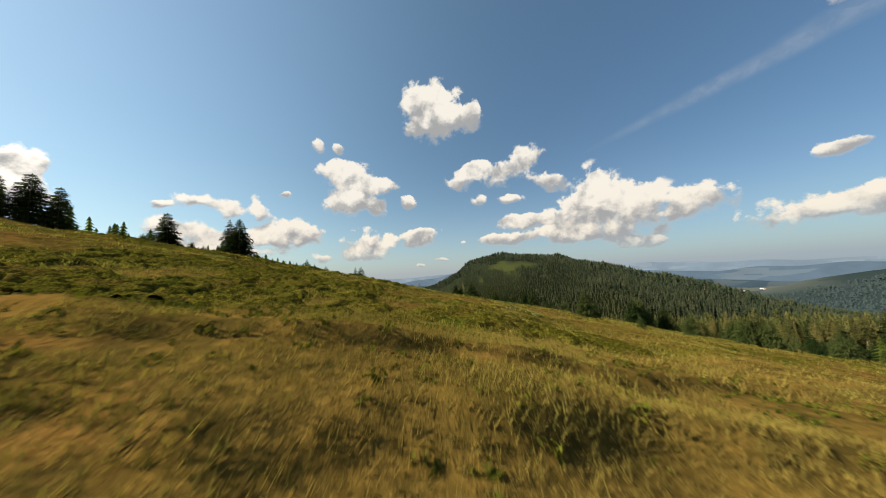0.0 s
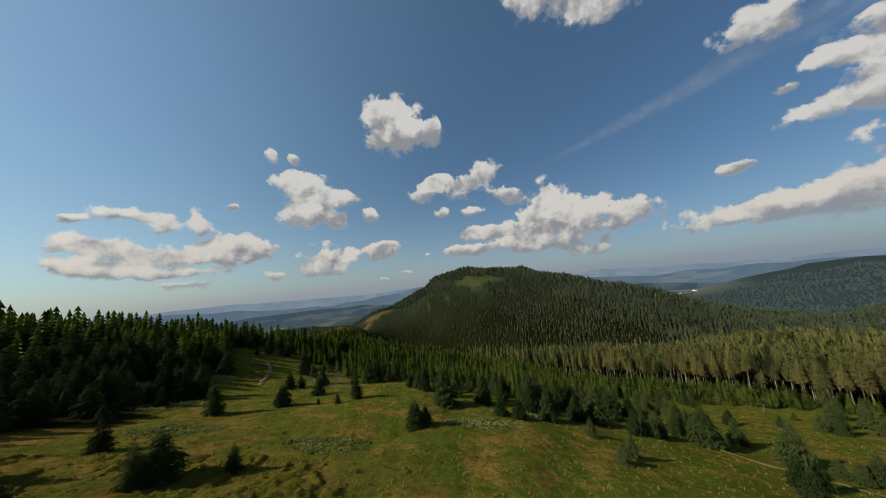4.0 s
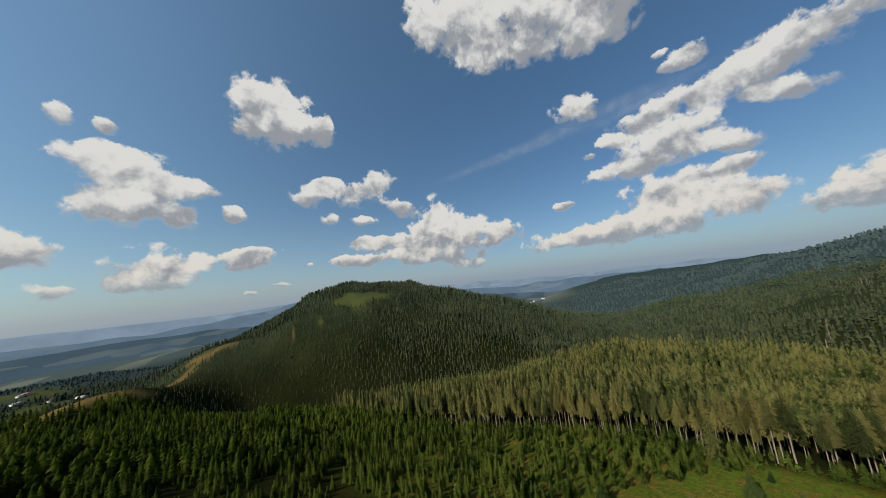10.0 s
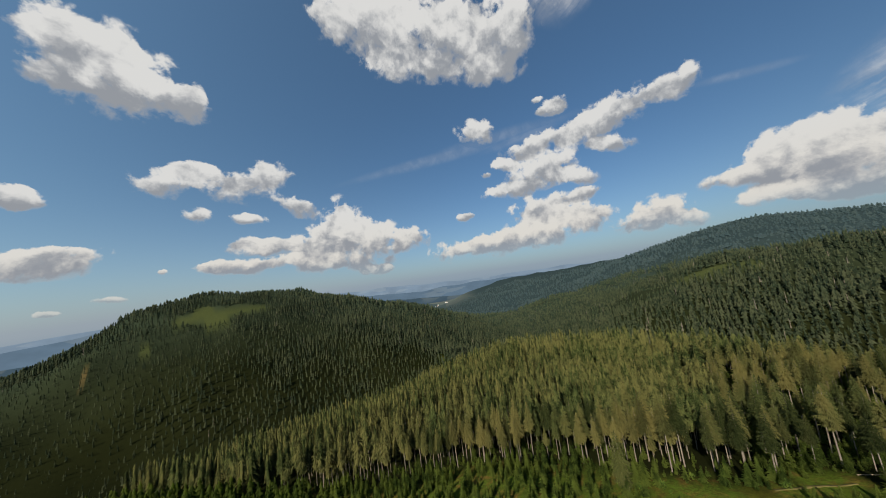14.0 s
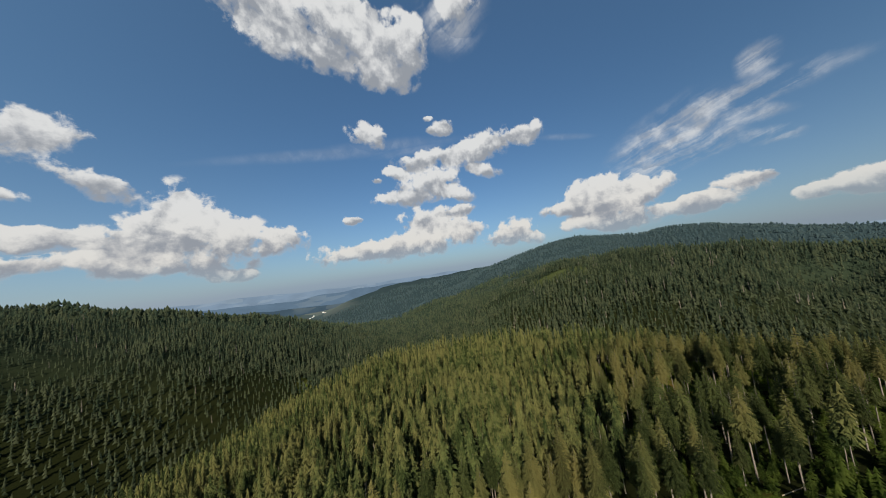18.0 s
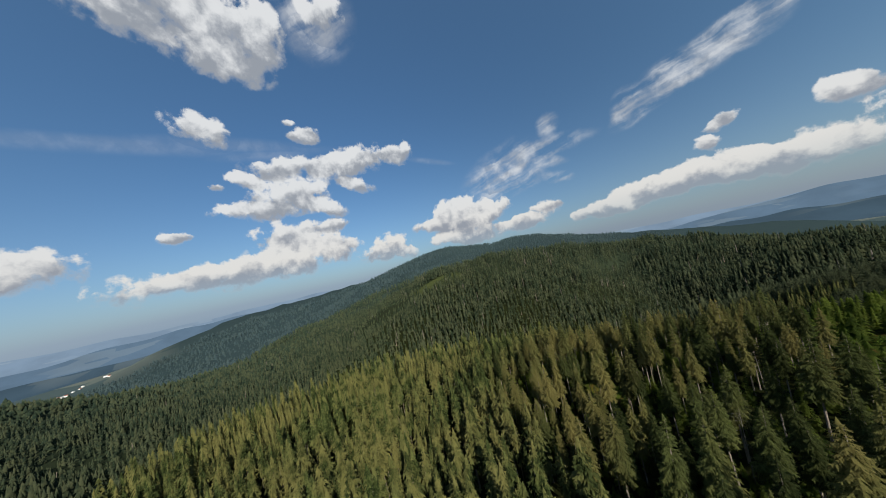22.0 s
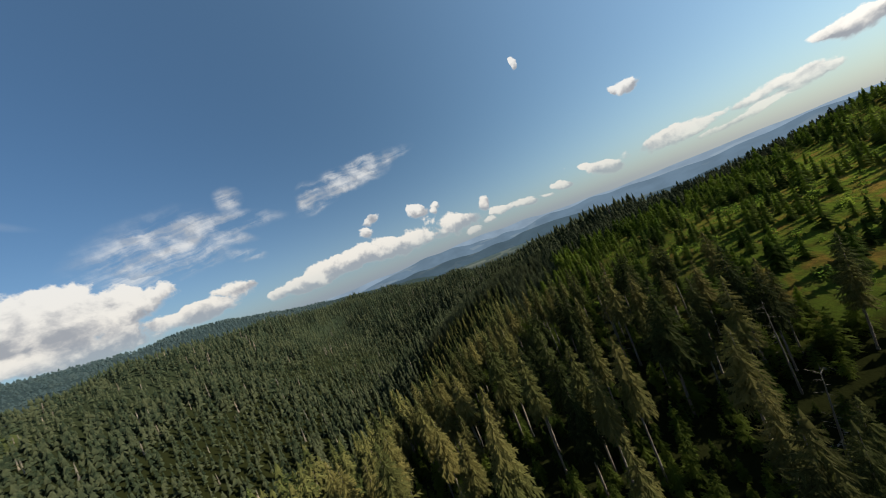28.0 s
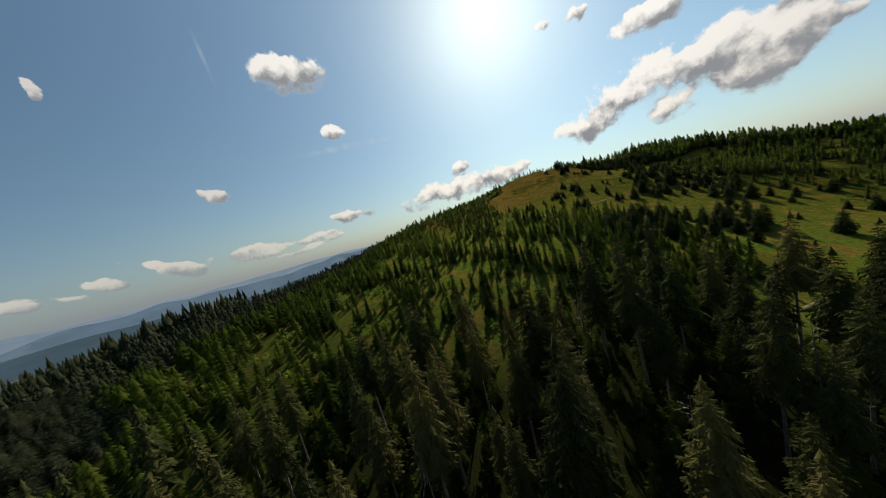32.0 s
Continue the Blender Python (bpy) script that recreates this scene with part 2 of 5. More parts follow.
RIDGES = [  # crest points (x, y, height) and the steepness of the flanks
    (0.36, 90, [(80, 1040, 22), (205, 1115, 60), (389, 1220, 50), (527, 1189, 8), (649, 1070, -34), (755, 865, -118), (740, 690, -155), (640, 480, -172)]),
    (0.50, 70, [(1500, 700, -190), (1321, 534, -137), (1100, 330, -112), (935, 151, -62), (918, 18, -14), (937, -112, -9), (948, -220, -10), (954, -317, -22), (900, -490, -44), (665, -579, -72), (392, -478, -86), (230, -310, -66), (120, -150, -46)]),
    (0.30, 150, [(2340, 1778, -225), (2449, 1331, -72), (2381, 794, -36), (2323, 328, 0), (2313, -121, 84), (2293, -246, 130), (2158, -698, 70), (2111, -803, 94), (2020, -972, 48), (1943, -1091, 8), (1815, -1260, -28), (1658, -1428, -52), (1300, -1700, -120)]),
]


def rgb(r, g, b):
    return (r, g, b, 1.0)


class Nodes:
    """A short way to write node trees."""

    def __init__(self, tree):
        self.tree = tree
        tree.nodes.clear()

    def add(self, kind, ins=None, **props):
        node = self.tree.nodes.new(kind)
        for key, value in props.items():
            setattr(node, key, value)
        for key, value in (ins or {}).items():
            if isinstance(value, bpy.types.NodeSocket):
                self.tree.links.new(value, node.inputs[key])
            else:
                node.inputs[key].default_value = value
        return node

    def math(self, op, a, b=0.0, c=0.0, clamp=False):
        return self.add("ShaderNodeMath", {0: a, 1: b, 2: c}, operation=op, use_clamp=clamp).outputs[0]

    def mix(self, factor, a, b):
        node = self.add("ShaderNodeMix", {0: factor, 6: a, 7: b}, data_type="RGBA")
        return node.outputs[2]

    def noise(self, vector, scale, detail=4.0, rough=0.55, warp=0.0):
        return self.add("ShaderNodeTexNoise", {"Vector": vector, "Scale": scale, "Detail": detail, "Roughness": rough, "Distortion": warp})

    def ramp(self, factor, low, high, to_low=0.0, to_high=1.0):
        return self.add("ShaderNodeMapRange", {0: factor, 1: low, 2: high, 3: to_low, 4: to_high}, interpolation_type="SMOOTHSTEP").outputs[0]


SUN_AZ, SUN_EL = 99.7, 35.5  # degrees to the left of +y, and above the horizon


def towards(az, el):
    a, e = radians(az), radians(el)
    return Vector((-math.sin(a) * math.cos(e), math.cos(a) * math.cos(e), math.sin(e)))


def build_world():
    world = bpy.data.worlds.new("afternoon_sky")
    world.use_nodes = True
    scene.world = world
    world.cycles.sampling_method = "MANUAL"
    world.cycles.sample_map_resolution = 256
    n = Nodes(world.node_tree)
    sky = n.add("ShaderNodeTexSky", sky_type="NISHITA", sun_disc=False, sun_elevation=radians(SUN_EL), sun_rotation=radians(-SUN_AZ),
                altitude=1100.0, air_density=1.0, dust_density=1.0, ozone_density=1.0)
    way = n.add("ShaderNodeTexCoord").outputs["Generated"]
    up = n.add("ShaderNodeSeparateXYZ", {0: way}).outputs[2]
    low = n.math("MAXIMUM", up, 0.0)
    # Clouds: soft ellipses on the sky, broken up by noise.
    rough = n.noise(way, 7.0, 9.0, 0.64)
    bent = n.add("ShaderNodeVectorMath", {0: rough.outputs["Color"], 1: (0.5, 0.5, 0.5)}, operation="SUBTRACT").outputs[0]
    bent = n.add("ShaderNodeVectorMath", {0: bent, 1: (0.05, 0.05, 0.05), 2: way}, operation="MULTIPLY_ADD").outputs[0]
    total, rise, base = 0.0, 0.0, 0.0
    for az, el, wide, high, slope in (*CLOUDS_1, *CLOUDS_2, *CLOUDS_3, *CLOUDS_4, *CLOUDS_5, *CLOUDS_6, *CLOUDS_7, *CLOUDS_8, *CLOUDS_9, *CLOUDS_10):
        c = towards(az, el)
        right = Vector((math.cos(radians(az)), math.sin(radians(az)), 0.0))
        over = right.cross(c)
        u = math.cos(radians(slope)) * right + math.sin(radians(slope)) * over
        v = c.cross(-u)
        turn = Matrix((u, c, v)).transposed().to_euler()
        place = n.add("ShaderNodeMapping", {0: bent, 1: c, 2: turn, 3: (1.42 * radians(wide), 0.35, 1.5 * radians(high))}, vector_type="TEXTURE").outputs[0]
        blob = n.add("ShaderNodeTexGradient", {0: place}, gradient_type="SPHERICAL").outputs[1]
        total = n.math("ADD", blob, total)
        steep = 1.0 / (1.35 * radians(high) * max(math.cos(radians(el)), 0.3))
        rise = n.math("MULTIPLY_ADD", blob, steep, rise)
        base = n.math("MULTIPLY_ADD", blob, steep * c.z, base)
    wisp = 0.0
    for az, el, wide, high, slope in CLOUDS_F:
        c = towards(az, el)
        right = Vector((math.cos(radians(az)), math.sin(radians(az)), 0.0))
        over = right.cross(c)
        u = math.cos(radians(slope)) * right + math.sin(radians(slope)) * over
        turn = Matrix((u, c, c.cross(-u))).transposed().to_euler()
        place = n.add("ShaderNodeMapping", {0: way, 1: c, 2: turn, 3: (1.3 * radians(wide), 0.35, 1.6 * radians(high))}, vector_type="TEXTURE").outputs[0]
        blob = n.add("ShaderNodeTexGradient", {0: place}, gradient_type="SPHERICAL").outputs[1]
        wisp = n.math("MAXIMUM", blob, wisp)
    veils = 0.0
    for az, el, wide, high, slope in CLOUDS_G:
        c = towards(az, el)
        right = Vector((math.cos(radians(az)), math.sin(radians(az)), 0.0))
        over = right.cross(c)
        u = math.cos(radians(slope)) * right + math.sin(radians(slope)) * over
        turn = Matrix((u, c, c.cross(-u))).transposed().to_euler()
        place = n.add("ShaderNodeMapping", {0: bent, 1: c, 2: turn, 3: (1.5 * radians(wide), 0.35, 2.0 * radians(high))}, vector_type="TEXTURE").outputs[0]
        blob = n.add("ShaderNodeTexGradient", {0: place}, gradient_type="SPHERICAL").outputs[1]
        veils = n.math("ADD", blob, veils)
    fluff = n.noise(bent, 17.0, 8.0, 0.58).outputs[0]
    sunward = n.add("ShaderNodeVectorMath", {0: bent, 1: towards(SUN_AZ, 60.0) * 0.028}, operation="ADD").outputs[0]
    relief = n.math("SUBTRACT", n.noise(bent, 15.0, 6.0, 0.6).outputs[0], n.noise(sunward, 15.0, 4.0, 0.55).outputs[0])
    tall = n.math("SUBTRACT", n.math("MULTIPLY", n.add("ShaderNodeSeparateXYZ", {0: bent}).outputs[2], rise), base)
    tall = n.math("DIVIDE", tall, n.math("MAXIMUM", total, 0.05))
    dense = n.math("ADD", n.math("MINIMUM", total, 0.9), n.math("MULTIPLY_ADD", fluff, 2.5, n.math("MULTIPLY_ADD", rough.outputs[0], 1.0, -1.75)))
    soft = n.add("ShaderNodeMapRange", {0: tall, 1: -0.35, 2: 0.15, 3: 0.80, 4: 0.52}).outputs[0]
    mask = n.add("ShaderNodeMapRange", {0: dense, 1: 0.20, 2: soft, 3: 0.0, 4: 1.0}, interpolation_type="SMOOTHSTEP").outputs[0]
    mask = n.math("MULTIPLY", mask, n.ramp(total, 0.05, 0.2))
    mask = n.math("MAXIMUM", mask, n.math("MULTIPLY", n.ramp(wisp, 0.0, 0.9), n.math("MULTIPLY", fluff, 0.25)))
    az, el, wide, high, slope = CLOUDS_G[8]
    c = towards(az, el)
    right = Vector((math.cos(radians(az)), math.sin(radians(az)), 0.0))
    u = math.cos(radians(slope)) * right + math.sin(radians(slope)) * right.cross(c)
    turn = Matrix((u, c, c.cross(-u))).transposed().to_euler()
    combed = n.add("ShaderNodeMapping", {0: bent, 2: turn, 3: (0.30, 0.30, 0.035)}, vector_type="TEXTURE").outputs[0]
    fibre = n.noise(combed, 1.0, 4.0, 0.6).outputs[0]
    strand = n.math("MULTIPLY", n.ramp(veils, 0.0, 0.75), n.ramp(n.math("MULTIPLY_ADD", fluff, 0.5, fibre), 0.60, 0.98))
    mask = n.math("MAXIMUM", mask, n.math("MULTIPLY", strand, 0.8))
    shape = n.math("ADD", n.math("MULTIPLY", tall, 0.95), n.math("MULTIPLY_ADD", relief, 2.2, n.math("MULTIPLY_ADD", fluff, 1.0, -0.45)))
    light = n.ramp(shape, -0.48, 0.40)
    thin = n.ramp(dense, 0.25, 0.75, 0.35, 0.0)
    light = n.math("MAXIMUM", light, thin)
    warm = n.ramp(up, 0.03, 0.3)
    white = n.mix(warm, rgb(0.485, 0.46, 0.415), rgb(0.475, 0.47, 0.455))
    grey = n.mix(warm, rgb(0.195, 0.207, 0.228), rgb(0.20, 0.212, 0.23))
    # Thin milky air low over the land.
    facing = n.add("ShaderNodeVectorMath", {0: way, 1: towards(SUN_AZ, SUN_EL)}, operation="DOT_PRODUCT").outputs["Value"]
    tint = n.mix(n.ramp(facing, -0.8, 0.6), rgb(0.0490, 0.0690, 0.0785), rgb(0.0575, 0.0700, 0.0665))
    sky_colour = n.add("ShaderNodeVectorMath", {0: sky.outputs[0], 1: tint}, operation="MULTIPLY").outputs[0]
    sky_colour = n.add("ShaderNodeVectorMath", {0: sky_colour, 3: n.math("MULTIPLY", n.ramp(facing, -0.75, 0.9, 0.71, 1.19), n.ramp(up, 0.15, 0.75, 1.0, 1.22))}, operation="SCALE").outputs[0]
    white = n.add("ShaderNodeVectorMath", {0: white, 3: n.ramp(facing, 0.5, 1.0, 1.0, 1.55)}, operation="SCALE").outputs[0]
    cloud = n.mix(light, grey, white)
    air = n.math("POWER", n.math("SUBTRACT", 1.0, low), 7.0)
    sky_colour = n.mix(n.math("MULTIPLY", air, 0.84), sky_colour, n.mix(n.ramp(facing, 0.2, 0.95), n.mix(n.ramp(facing, -0.8, -0.25), rgb(0.165, 0.200, 0.255), rgb(0.195, 0.225, 0.270)), rgb(0.300, 0.305, 0.300)))
    north = n.add("ShaderNodeSeparateXYZ", {0: way}).outputs[1]
    sky_colour = n.add("ShaderNodeVectorMath", {0: sky_colour, 3: n.ramp(north, -0.95, 0.2, 0.82, 1.04)}, operation="SCALE").outputs[0]
    veil = n.math("MULTIPLY", mask, n.ramp(up, 0.0, 0.12, 0.45, 1.0))
    colour = n.mix(veil, sky_colour, cloud)
    colour = n.mix(n.ramp(up, -0.06, -0.004, 1.0, 0.0), colour, rgb(0.13, 0.19, 0.25))
    # The sun's own glare.
    glare = n.math("MULTIPLY", n.math("POWER", n.math("MAXIMUM", facing, 0.0), 5000.0), 1.6)
    glare = n.math("MULTIPLY_ADD", n.math("POWER", n.math("MAXIMUM", facing, 0.0), 2.5), n.math("SUBTRACT", 0.028, n.math("MULTIPLY", mask, 0.028)), glare)
    colour = n.add("ShaderNodeVectorMath", {0: colour, 1: n.add("ShaderNodeVectorMath", {0: (1.0, 0.94, 0.80), 3: glare}, operation="SCALE").outputs[0]}, operation="ADD").outputs[0]
    back = n.add("ShaderNodeBackground", {0: colour, 1: 0.667})
    n.add("ShaderNodeOutputWorld", {0: back.outputs[0]})


build_world()
sun = bpy.data.lights.new("sun", "SUN")
sun.energy, sun.angle, sun.color = 3.8, radians(0.53), (1.0, 0.90, 0.74)
sun_ob = new("sun", sun)
sun_ob.matrix_world = look(towards(SUN_AZ, SUN_EL) * 900, (0, 0, 0))

# ---- materials ----


def surface(name, build, rough=0.8, bump=0.0, sheen=0.0, spec=0.25):
    """A material whose colour and relief come from build(nodes, place), which returns a colour and a height."""
    mat = bpy.data.materials.new(name)
    mat.use_nodes = True
    n = Nodes(mat.node_tree)
    place = n.add("ShaderNodeNewGeometry").outputs["Position"]
    colour, height = build(n, place)
    ins = {"Base Color": colour, "Roughness": rough, "Specular IOR Level": spec}
    if bump and height is not None:
        ins["Normal"] = n.add("ShaderNodeBump", {"Strength": 1.0, "Distance": bump, "Height": height}).outputs[0]
    shader = n.add("ShaderNodeBsdfPrincipled", ins)
    n.add("ShaderNodeOutputMaterial", {0: shader.outputs[0]})
    return mat


def leafy(name, dark, light, dry, shine=0.02, by_object=True, gaps=0.0, away=None):
    """Needles or leaves: light comes partly through them; each tree has its own tint; gaps: how open the sprays are;
    away: hazy tones painted on with distance.
    """
    mat = bpy.data.materials.new(name)
    mat.use_nodes = True
    dark, light, dry = (rgb(*(1.3 * v for v in c[:3])) for c in (dark, light, dry))
    away = away and [rgb(*(1.3 * v for v in c[:3])) for c in away]
    n = Nodes(mat.node_tree)
    geo = n.add("ShaderNodeNewGeometry")
    if by_object:
        own = n.add("ShaderNodeObjectInfo").outputs["Random"]
    else:
        own = n.math("MULTIPLY_ADD", geo.outputs["Random Per Island"], 0.5, n.ramp(n.noise(geo.outputs["Position"], 0.2, 1.0).outputs[0], 0.36, 0.64, 0.0, 0.7))
    grain = n.noise(geo.outputs["Position"], 1.3, 4.0, 0.65).outputs[0]
    broad = n.noise(geo.outputs["Position"], 0.035, 2.0).outputs[0]
    tone = n.math("MULTIPLY_ADD", own, 0.75, n.math("MULTIPLY_ADD", grain, 1.5, -0.63), clamp=True)
    colour = n.mix(tone, dark, light)
    # Haze put into the base colour: bluer needles the farther off they stand.
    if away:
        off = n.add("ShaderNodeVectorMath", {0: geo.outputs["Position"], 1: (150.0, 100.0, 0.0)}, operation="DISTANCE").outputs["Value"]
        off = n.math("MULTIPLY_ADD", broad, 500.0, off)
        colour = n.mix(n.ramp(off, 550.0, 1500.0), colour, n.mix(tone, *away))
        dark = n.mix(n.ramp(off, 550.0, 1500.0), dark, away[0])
    twigs = n.noise(geo.outputs["Position"], 9.0, 2.0, 0.6).outputs[0]
    colour = n.mix(n.ramp(twigs, 0.42, 0.56, 0.75, 0.0), colour, dark)
    colour = n.mix(n.ramp(n.math("MULTIPLY_ADD", own, 0.3, broad), 0.5, 0.9, 0.0, 0.8), colour, dry)
    face = n.add("ShaderNodeBsdfPrincipled", {"Base Color": colour, "Roughness": 0.9, "Diffuse Roughness": 0.7, "Specular IOR Level": 0.02})
    through_leaf = n.add("ShaderNodeVectorMath", {0: colour, 1: (1.9, 2.0, 1.4)}, operation="MULTIPLY").outputs[0]
    glow = n.add("ShaderNodeBsdfTranslucent", {0: through_leaf})
    both = n.add("ShaderNodeMixShader", {0: shine, 1: face.outputs[0], 2: glow.outputs[0]})
    if gaps:
        spray = n.noise(geo.outputs["Position"], 6.5, 2.0, 0.6).outputs[0]
        open_air = n.math("GREATER_THAN", gaps, spray)
        both = n.add("ShaderNodeMixShader", {0: open_air, 1: both.outputs[0], 2: n.add("ShaderNodeBsdfTransparent").outputs[0]})
    n.add("ShaderNodeOutputMaterial", {0: both.outputs[0]})
    return mat


def bark_colour(n, place):
    rings = n.noise(n.add("ShaderNodeMapping", {0: place, 3: (3.0, 3.0, 0.7)}).outputs[0], 3.0, 5.0, 0.65).outputs[0]
    return n.mix(n.ramp(rings, 0.3, 0.7), rgb(0.07, 0.055, 0.042), rgb(0.22, 0.19, 0.155)), rings


MAT_BARK = surface("spruce_bark", bark_colour, 0.9, 0.05)
MAT_OLD = leafy("old_spruce_needles", rgb(0.0075, 0.0110, 0.0040), rgb(0.0760, 0.0880, 0.0280), rgb(0.0980, 0.0840, 0.0290), 0.32, gaps=0.30)
MAT_OLD_WOOD = leafy("old_spruce_needles_far", rgb(0.0050, 0.0080, 0.0028), rgb(0.0580, 0.0740, 0.0230), rgb(0.0740, 0.0680, 0.0230), 0.12, by_object=False)
MAT_PALE = leafy("pale_spruce_needles", rgb(0.026, 0.030, 0.009), rgb(0.095, 0.098, 0.032), rgb(0.105, 0.095, 0.034), 0.1, gaps=0.44)
MAT_YOUNG = leafy("young_spruce_needles", rgb(0.0075, 0.0140, 0.0045), rgb(0.0300, 0.0470, 0.0125), rgb(0.0340, 0.0430, 0.0140), 0.25, gaps=0.40)
MAT_YOUNG_WOOD = leafy("young_spruce_needles_far", rgb(0.0080, 0.0145, 0.0040), rgb(0.0660, 0.0950, 0.0190), rgb(0.0790, 0.0970, 0.0200), 0.66, by_object=False)
# Two woods with haze painted in: growing with distance, then all over.
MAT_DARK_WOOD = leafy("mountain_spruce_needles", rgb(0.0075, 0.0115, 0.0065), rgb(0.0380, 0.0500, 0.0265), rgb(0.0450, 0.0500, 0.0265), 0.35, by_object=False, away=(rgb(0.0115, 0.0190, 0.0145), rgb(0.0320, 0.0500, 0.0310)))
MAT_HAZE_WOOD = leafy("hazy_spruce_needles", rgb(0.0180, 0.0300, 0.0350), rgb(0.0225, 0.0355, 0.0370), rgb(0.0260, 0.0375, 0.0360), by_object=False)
MAT_DEAD = leafy("dead_spruce_wood", rgb(0.0500, 0.0470, 0.0400), rgb(0.1150, 0.1080, 0.0920), rgb(0.1100, 0.0900, 0.0660), by_object=False)
MAT_LEAF = leafy("rowan_leaves", rgb(0.0180, 0.0360, 0.0070), rgb(0.0780, 0.1180, 0.0215), rgb(0.0880, 0.1080, 0.0200), 0.4, by_object=False)
MAT_DOCK = leafy("dock_leaves", rgb(0.0416, 0.0624, 0.0166), rgb(0.1688, 0.1913, 0.0788), rgb(0.1575, 0.1462, 0.0562), 0.2, by_object=False)
MAT_STRAW = leafy("dry_grass", rgb(0.1050, 0.0780, 0.0205), rgb(0.2200, 0.1650, 0.0420), rgb(0.1400, 0.1380, 0.0290), 0.22, by_object=False)
# Brown blades for tufts that stand in for shade under the track's ledges.
MAT_LEDGE_TUFTS = leafy("ledge_shade_blades", rgb(0.0560, 0.0430, 0.0120), rgb(0.2000, 0.1600, 0.0400), rgb(0.1500, 0.1500, 0.0330), 0.1, by_object=False)
MAT_BILBERRY = leafy("bilberry_leaves", rgb(0.0230, 0.0320, 0.0045), rgb(0.1050, 0.1130, 0.0140), rgb(0.1150, 0.0880, 0.0200), 0.15, by_object=False)


def ground_colour(n, place):
    """Dry brown grass and green bilberry in drifts on the open ridge, litter darkened for shade under the trees, fields
    in the far plain.
    """
    xyz = n.add("ShaderNodeSeparateXYZ", {0: place})
    wide = n.noise(place, 0.035, 4.0, 0.6, 0.6).outputs[0]
    patch = n.noise(place, 0.16, 5.0, 0.6, 0.8).outputs[0]
    fine = n.noise(place, 1.7, 5.0, 0.65).outputs[0]
    blade = n.noise(n.add("ShaderNodeMapping", {0: place, 2: (0, 0, 0.5), 3: (5.0, 3.2, 3.0)}).outputs[0], 1.0, 4.0, 0.6).outputs[0]
    brown = n.mix(blade, rgb(0.088, 0.055, 0.013), rgb(0.215, 0.138, 0.033))
    green = n.mix(blade, rgb(0.025, 0.032, 0.004), rgb(0.086, 0.082, 0.011))
    drift = n.ramp(n.math("ADD", n.math("MULTIPLY", wide, 0.6), n.math("MULTIPLY", patch, 0.7)), 0.61, 0.80)
    lush = n.ramp(n.math("MULTIPLY_ADD", wide, 60.0, n.math("MULTIPLY_ADD", xyz.outputs[1], 0.6, n.math("MULTIPLY", xyz.outputs[0], 0.38))), 44.0, 88.0)
    lush = n.math("MAXIMUM", lush, n.ramp(xyz.outputs[0], 78.0, 118.0))
    drift = n.math("MAXIMUM", drift, n.math("MULTIPLY", lush, n.ramp(patch, 0.32, 0.55)))
    green = n.mix(lush, green, n.mix(blade, rgb(0.028, 0.046, 0.005), rgb(0.084, 0.108, 0.013)))
    green = n.mix(n.ramp(xyz.outputs[0], 120.0, 180.0), green, n.mix(blade, rgb(0.036, 0.064, 0.007), rgb(0.105, 0.150, 0.018)))
    meadow = n.mix(drift, brown, green)
    alp = n.ramp(n.add("ShaderNodeVectorMath", {0: place, 1: (150.0, 100.0, 0.0)}, operation="DISTANCE").outputs["Value"], 560.0, 720.0)
    meadow = n.mix(alp, meadow, n.mix(patch, rgb(0.034, 0.046, 0.017), rgb(0.058, 0.072, 0.026)))
    hay = n.ramp(n.add("ShaderNodeVectorMath", {0: place, 1: (-130.0, 640.0, -55.0)}, operation="DISTANCE").outputs["Value"], 205.0, 250.0, 0.85, 0.0)
    meadow = n.mix(hay, meadow, n.mix(patch, rgb(0.078, 0.052, 0.022), rgb(0.140, 0.096, 0.042)))
    across = n.math("MULTIPLY_ADD", xyz.outputs[0], -0.55, n.math("MULTIPLY_ADD", patch, 4.0, xyz.outputs[1]))
    band = n.math("MULTIPLY", n.ramp(across, 9.5, 11.5), n.ramp(across, 16.0, 20.0, 0.8, 0.0))
    meadow = n.mix(band, meadow, n.mix(blade, rgb(0.040, 0.046, 0.005), rgb(0.125, 0.120, 0.014)))
    rust = n.math("MULTIPLY", n.ramp(n.noise(place, 0.11, 5.0, 0.65, 0.5).outputs[0], 0.47, 0.64, 0.0, 0.75), n.math("SUBTRACT", 1.0, lush))
    meadow = n.mix(rust, meadow, n.mix(blade, rgb(0.078, 0.035, 0.010), rgb(0.190, 0.098, 0.030)))
    mottle = n.noise(place, 0.55, 6.0, 0.72, 0.4).outputs[0]
    meadow = n.mix(n.ramp(mottle, 0.38, 0.56, 0.5, 0.0), meadow, rgb(0.024, 0.024, 0.006))
    meadow = n.mix(n.ramp(fine, 0.36, 0.6, 0.5, 0.0), meadow, rgb(0.030, 0.028, 0.009))
    # Litter darkened past its own tone; part of the trees' shade is painted in.
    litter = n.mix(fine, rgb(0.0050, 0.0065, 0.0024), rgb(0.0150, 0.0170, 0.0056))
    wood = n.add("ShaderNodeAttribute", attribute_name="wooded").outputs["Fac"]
    # With distance the forest floor takes on the hazy tone of the far trees.
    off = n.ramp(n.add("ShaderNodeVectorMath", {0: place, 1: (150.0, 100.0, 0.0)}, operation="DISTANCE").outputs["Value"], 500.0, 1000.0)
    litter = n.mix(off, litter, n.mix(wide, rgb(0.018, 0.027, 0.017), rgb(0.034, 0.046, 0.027)))
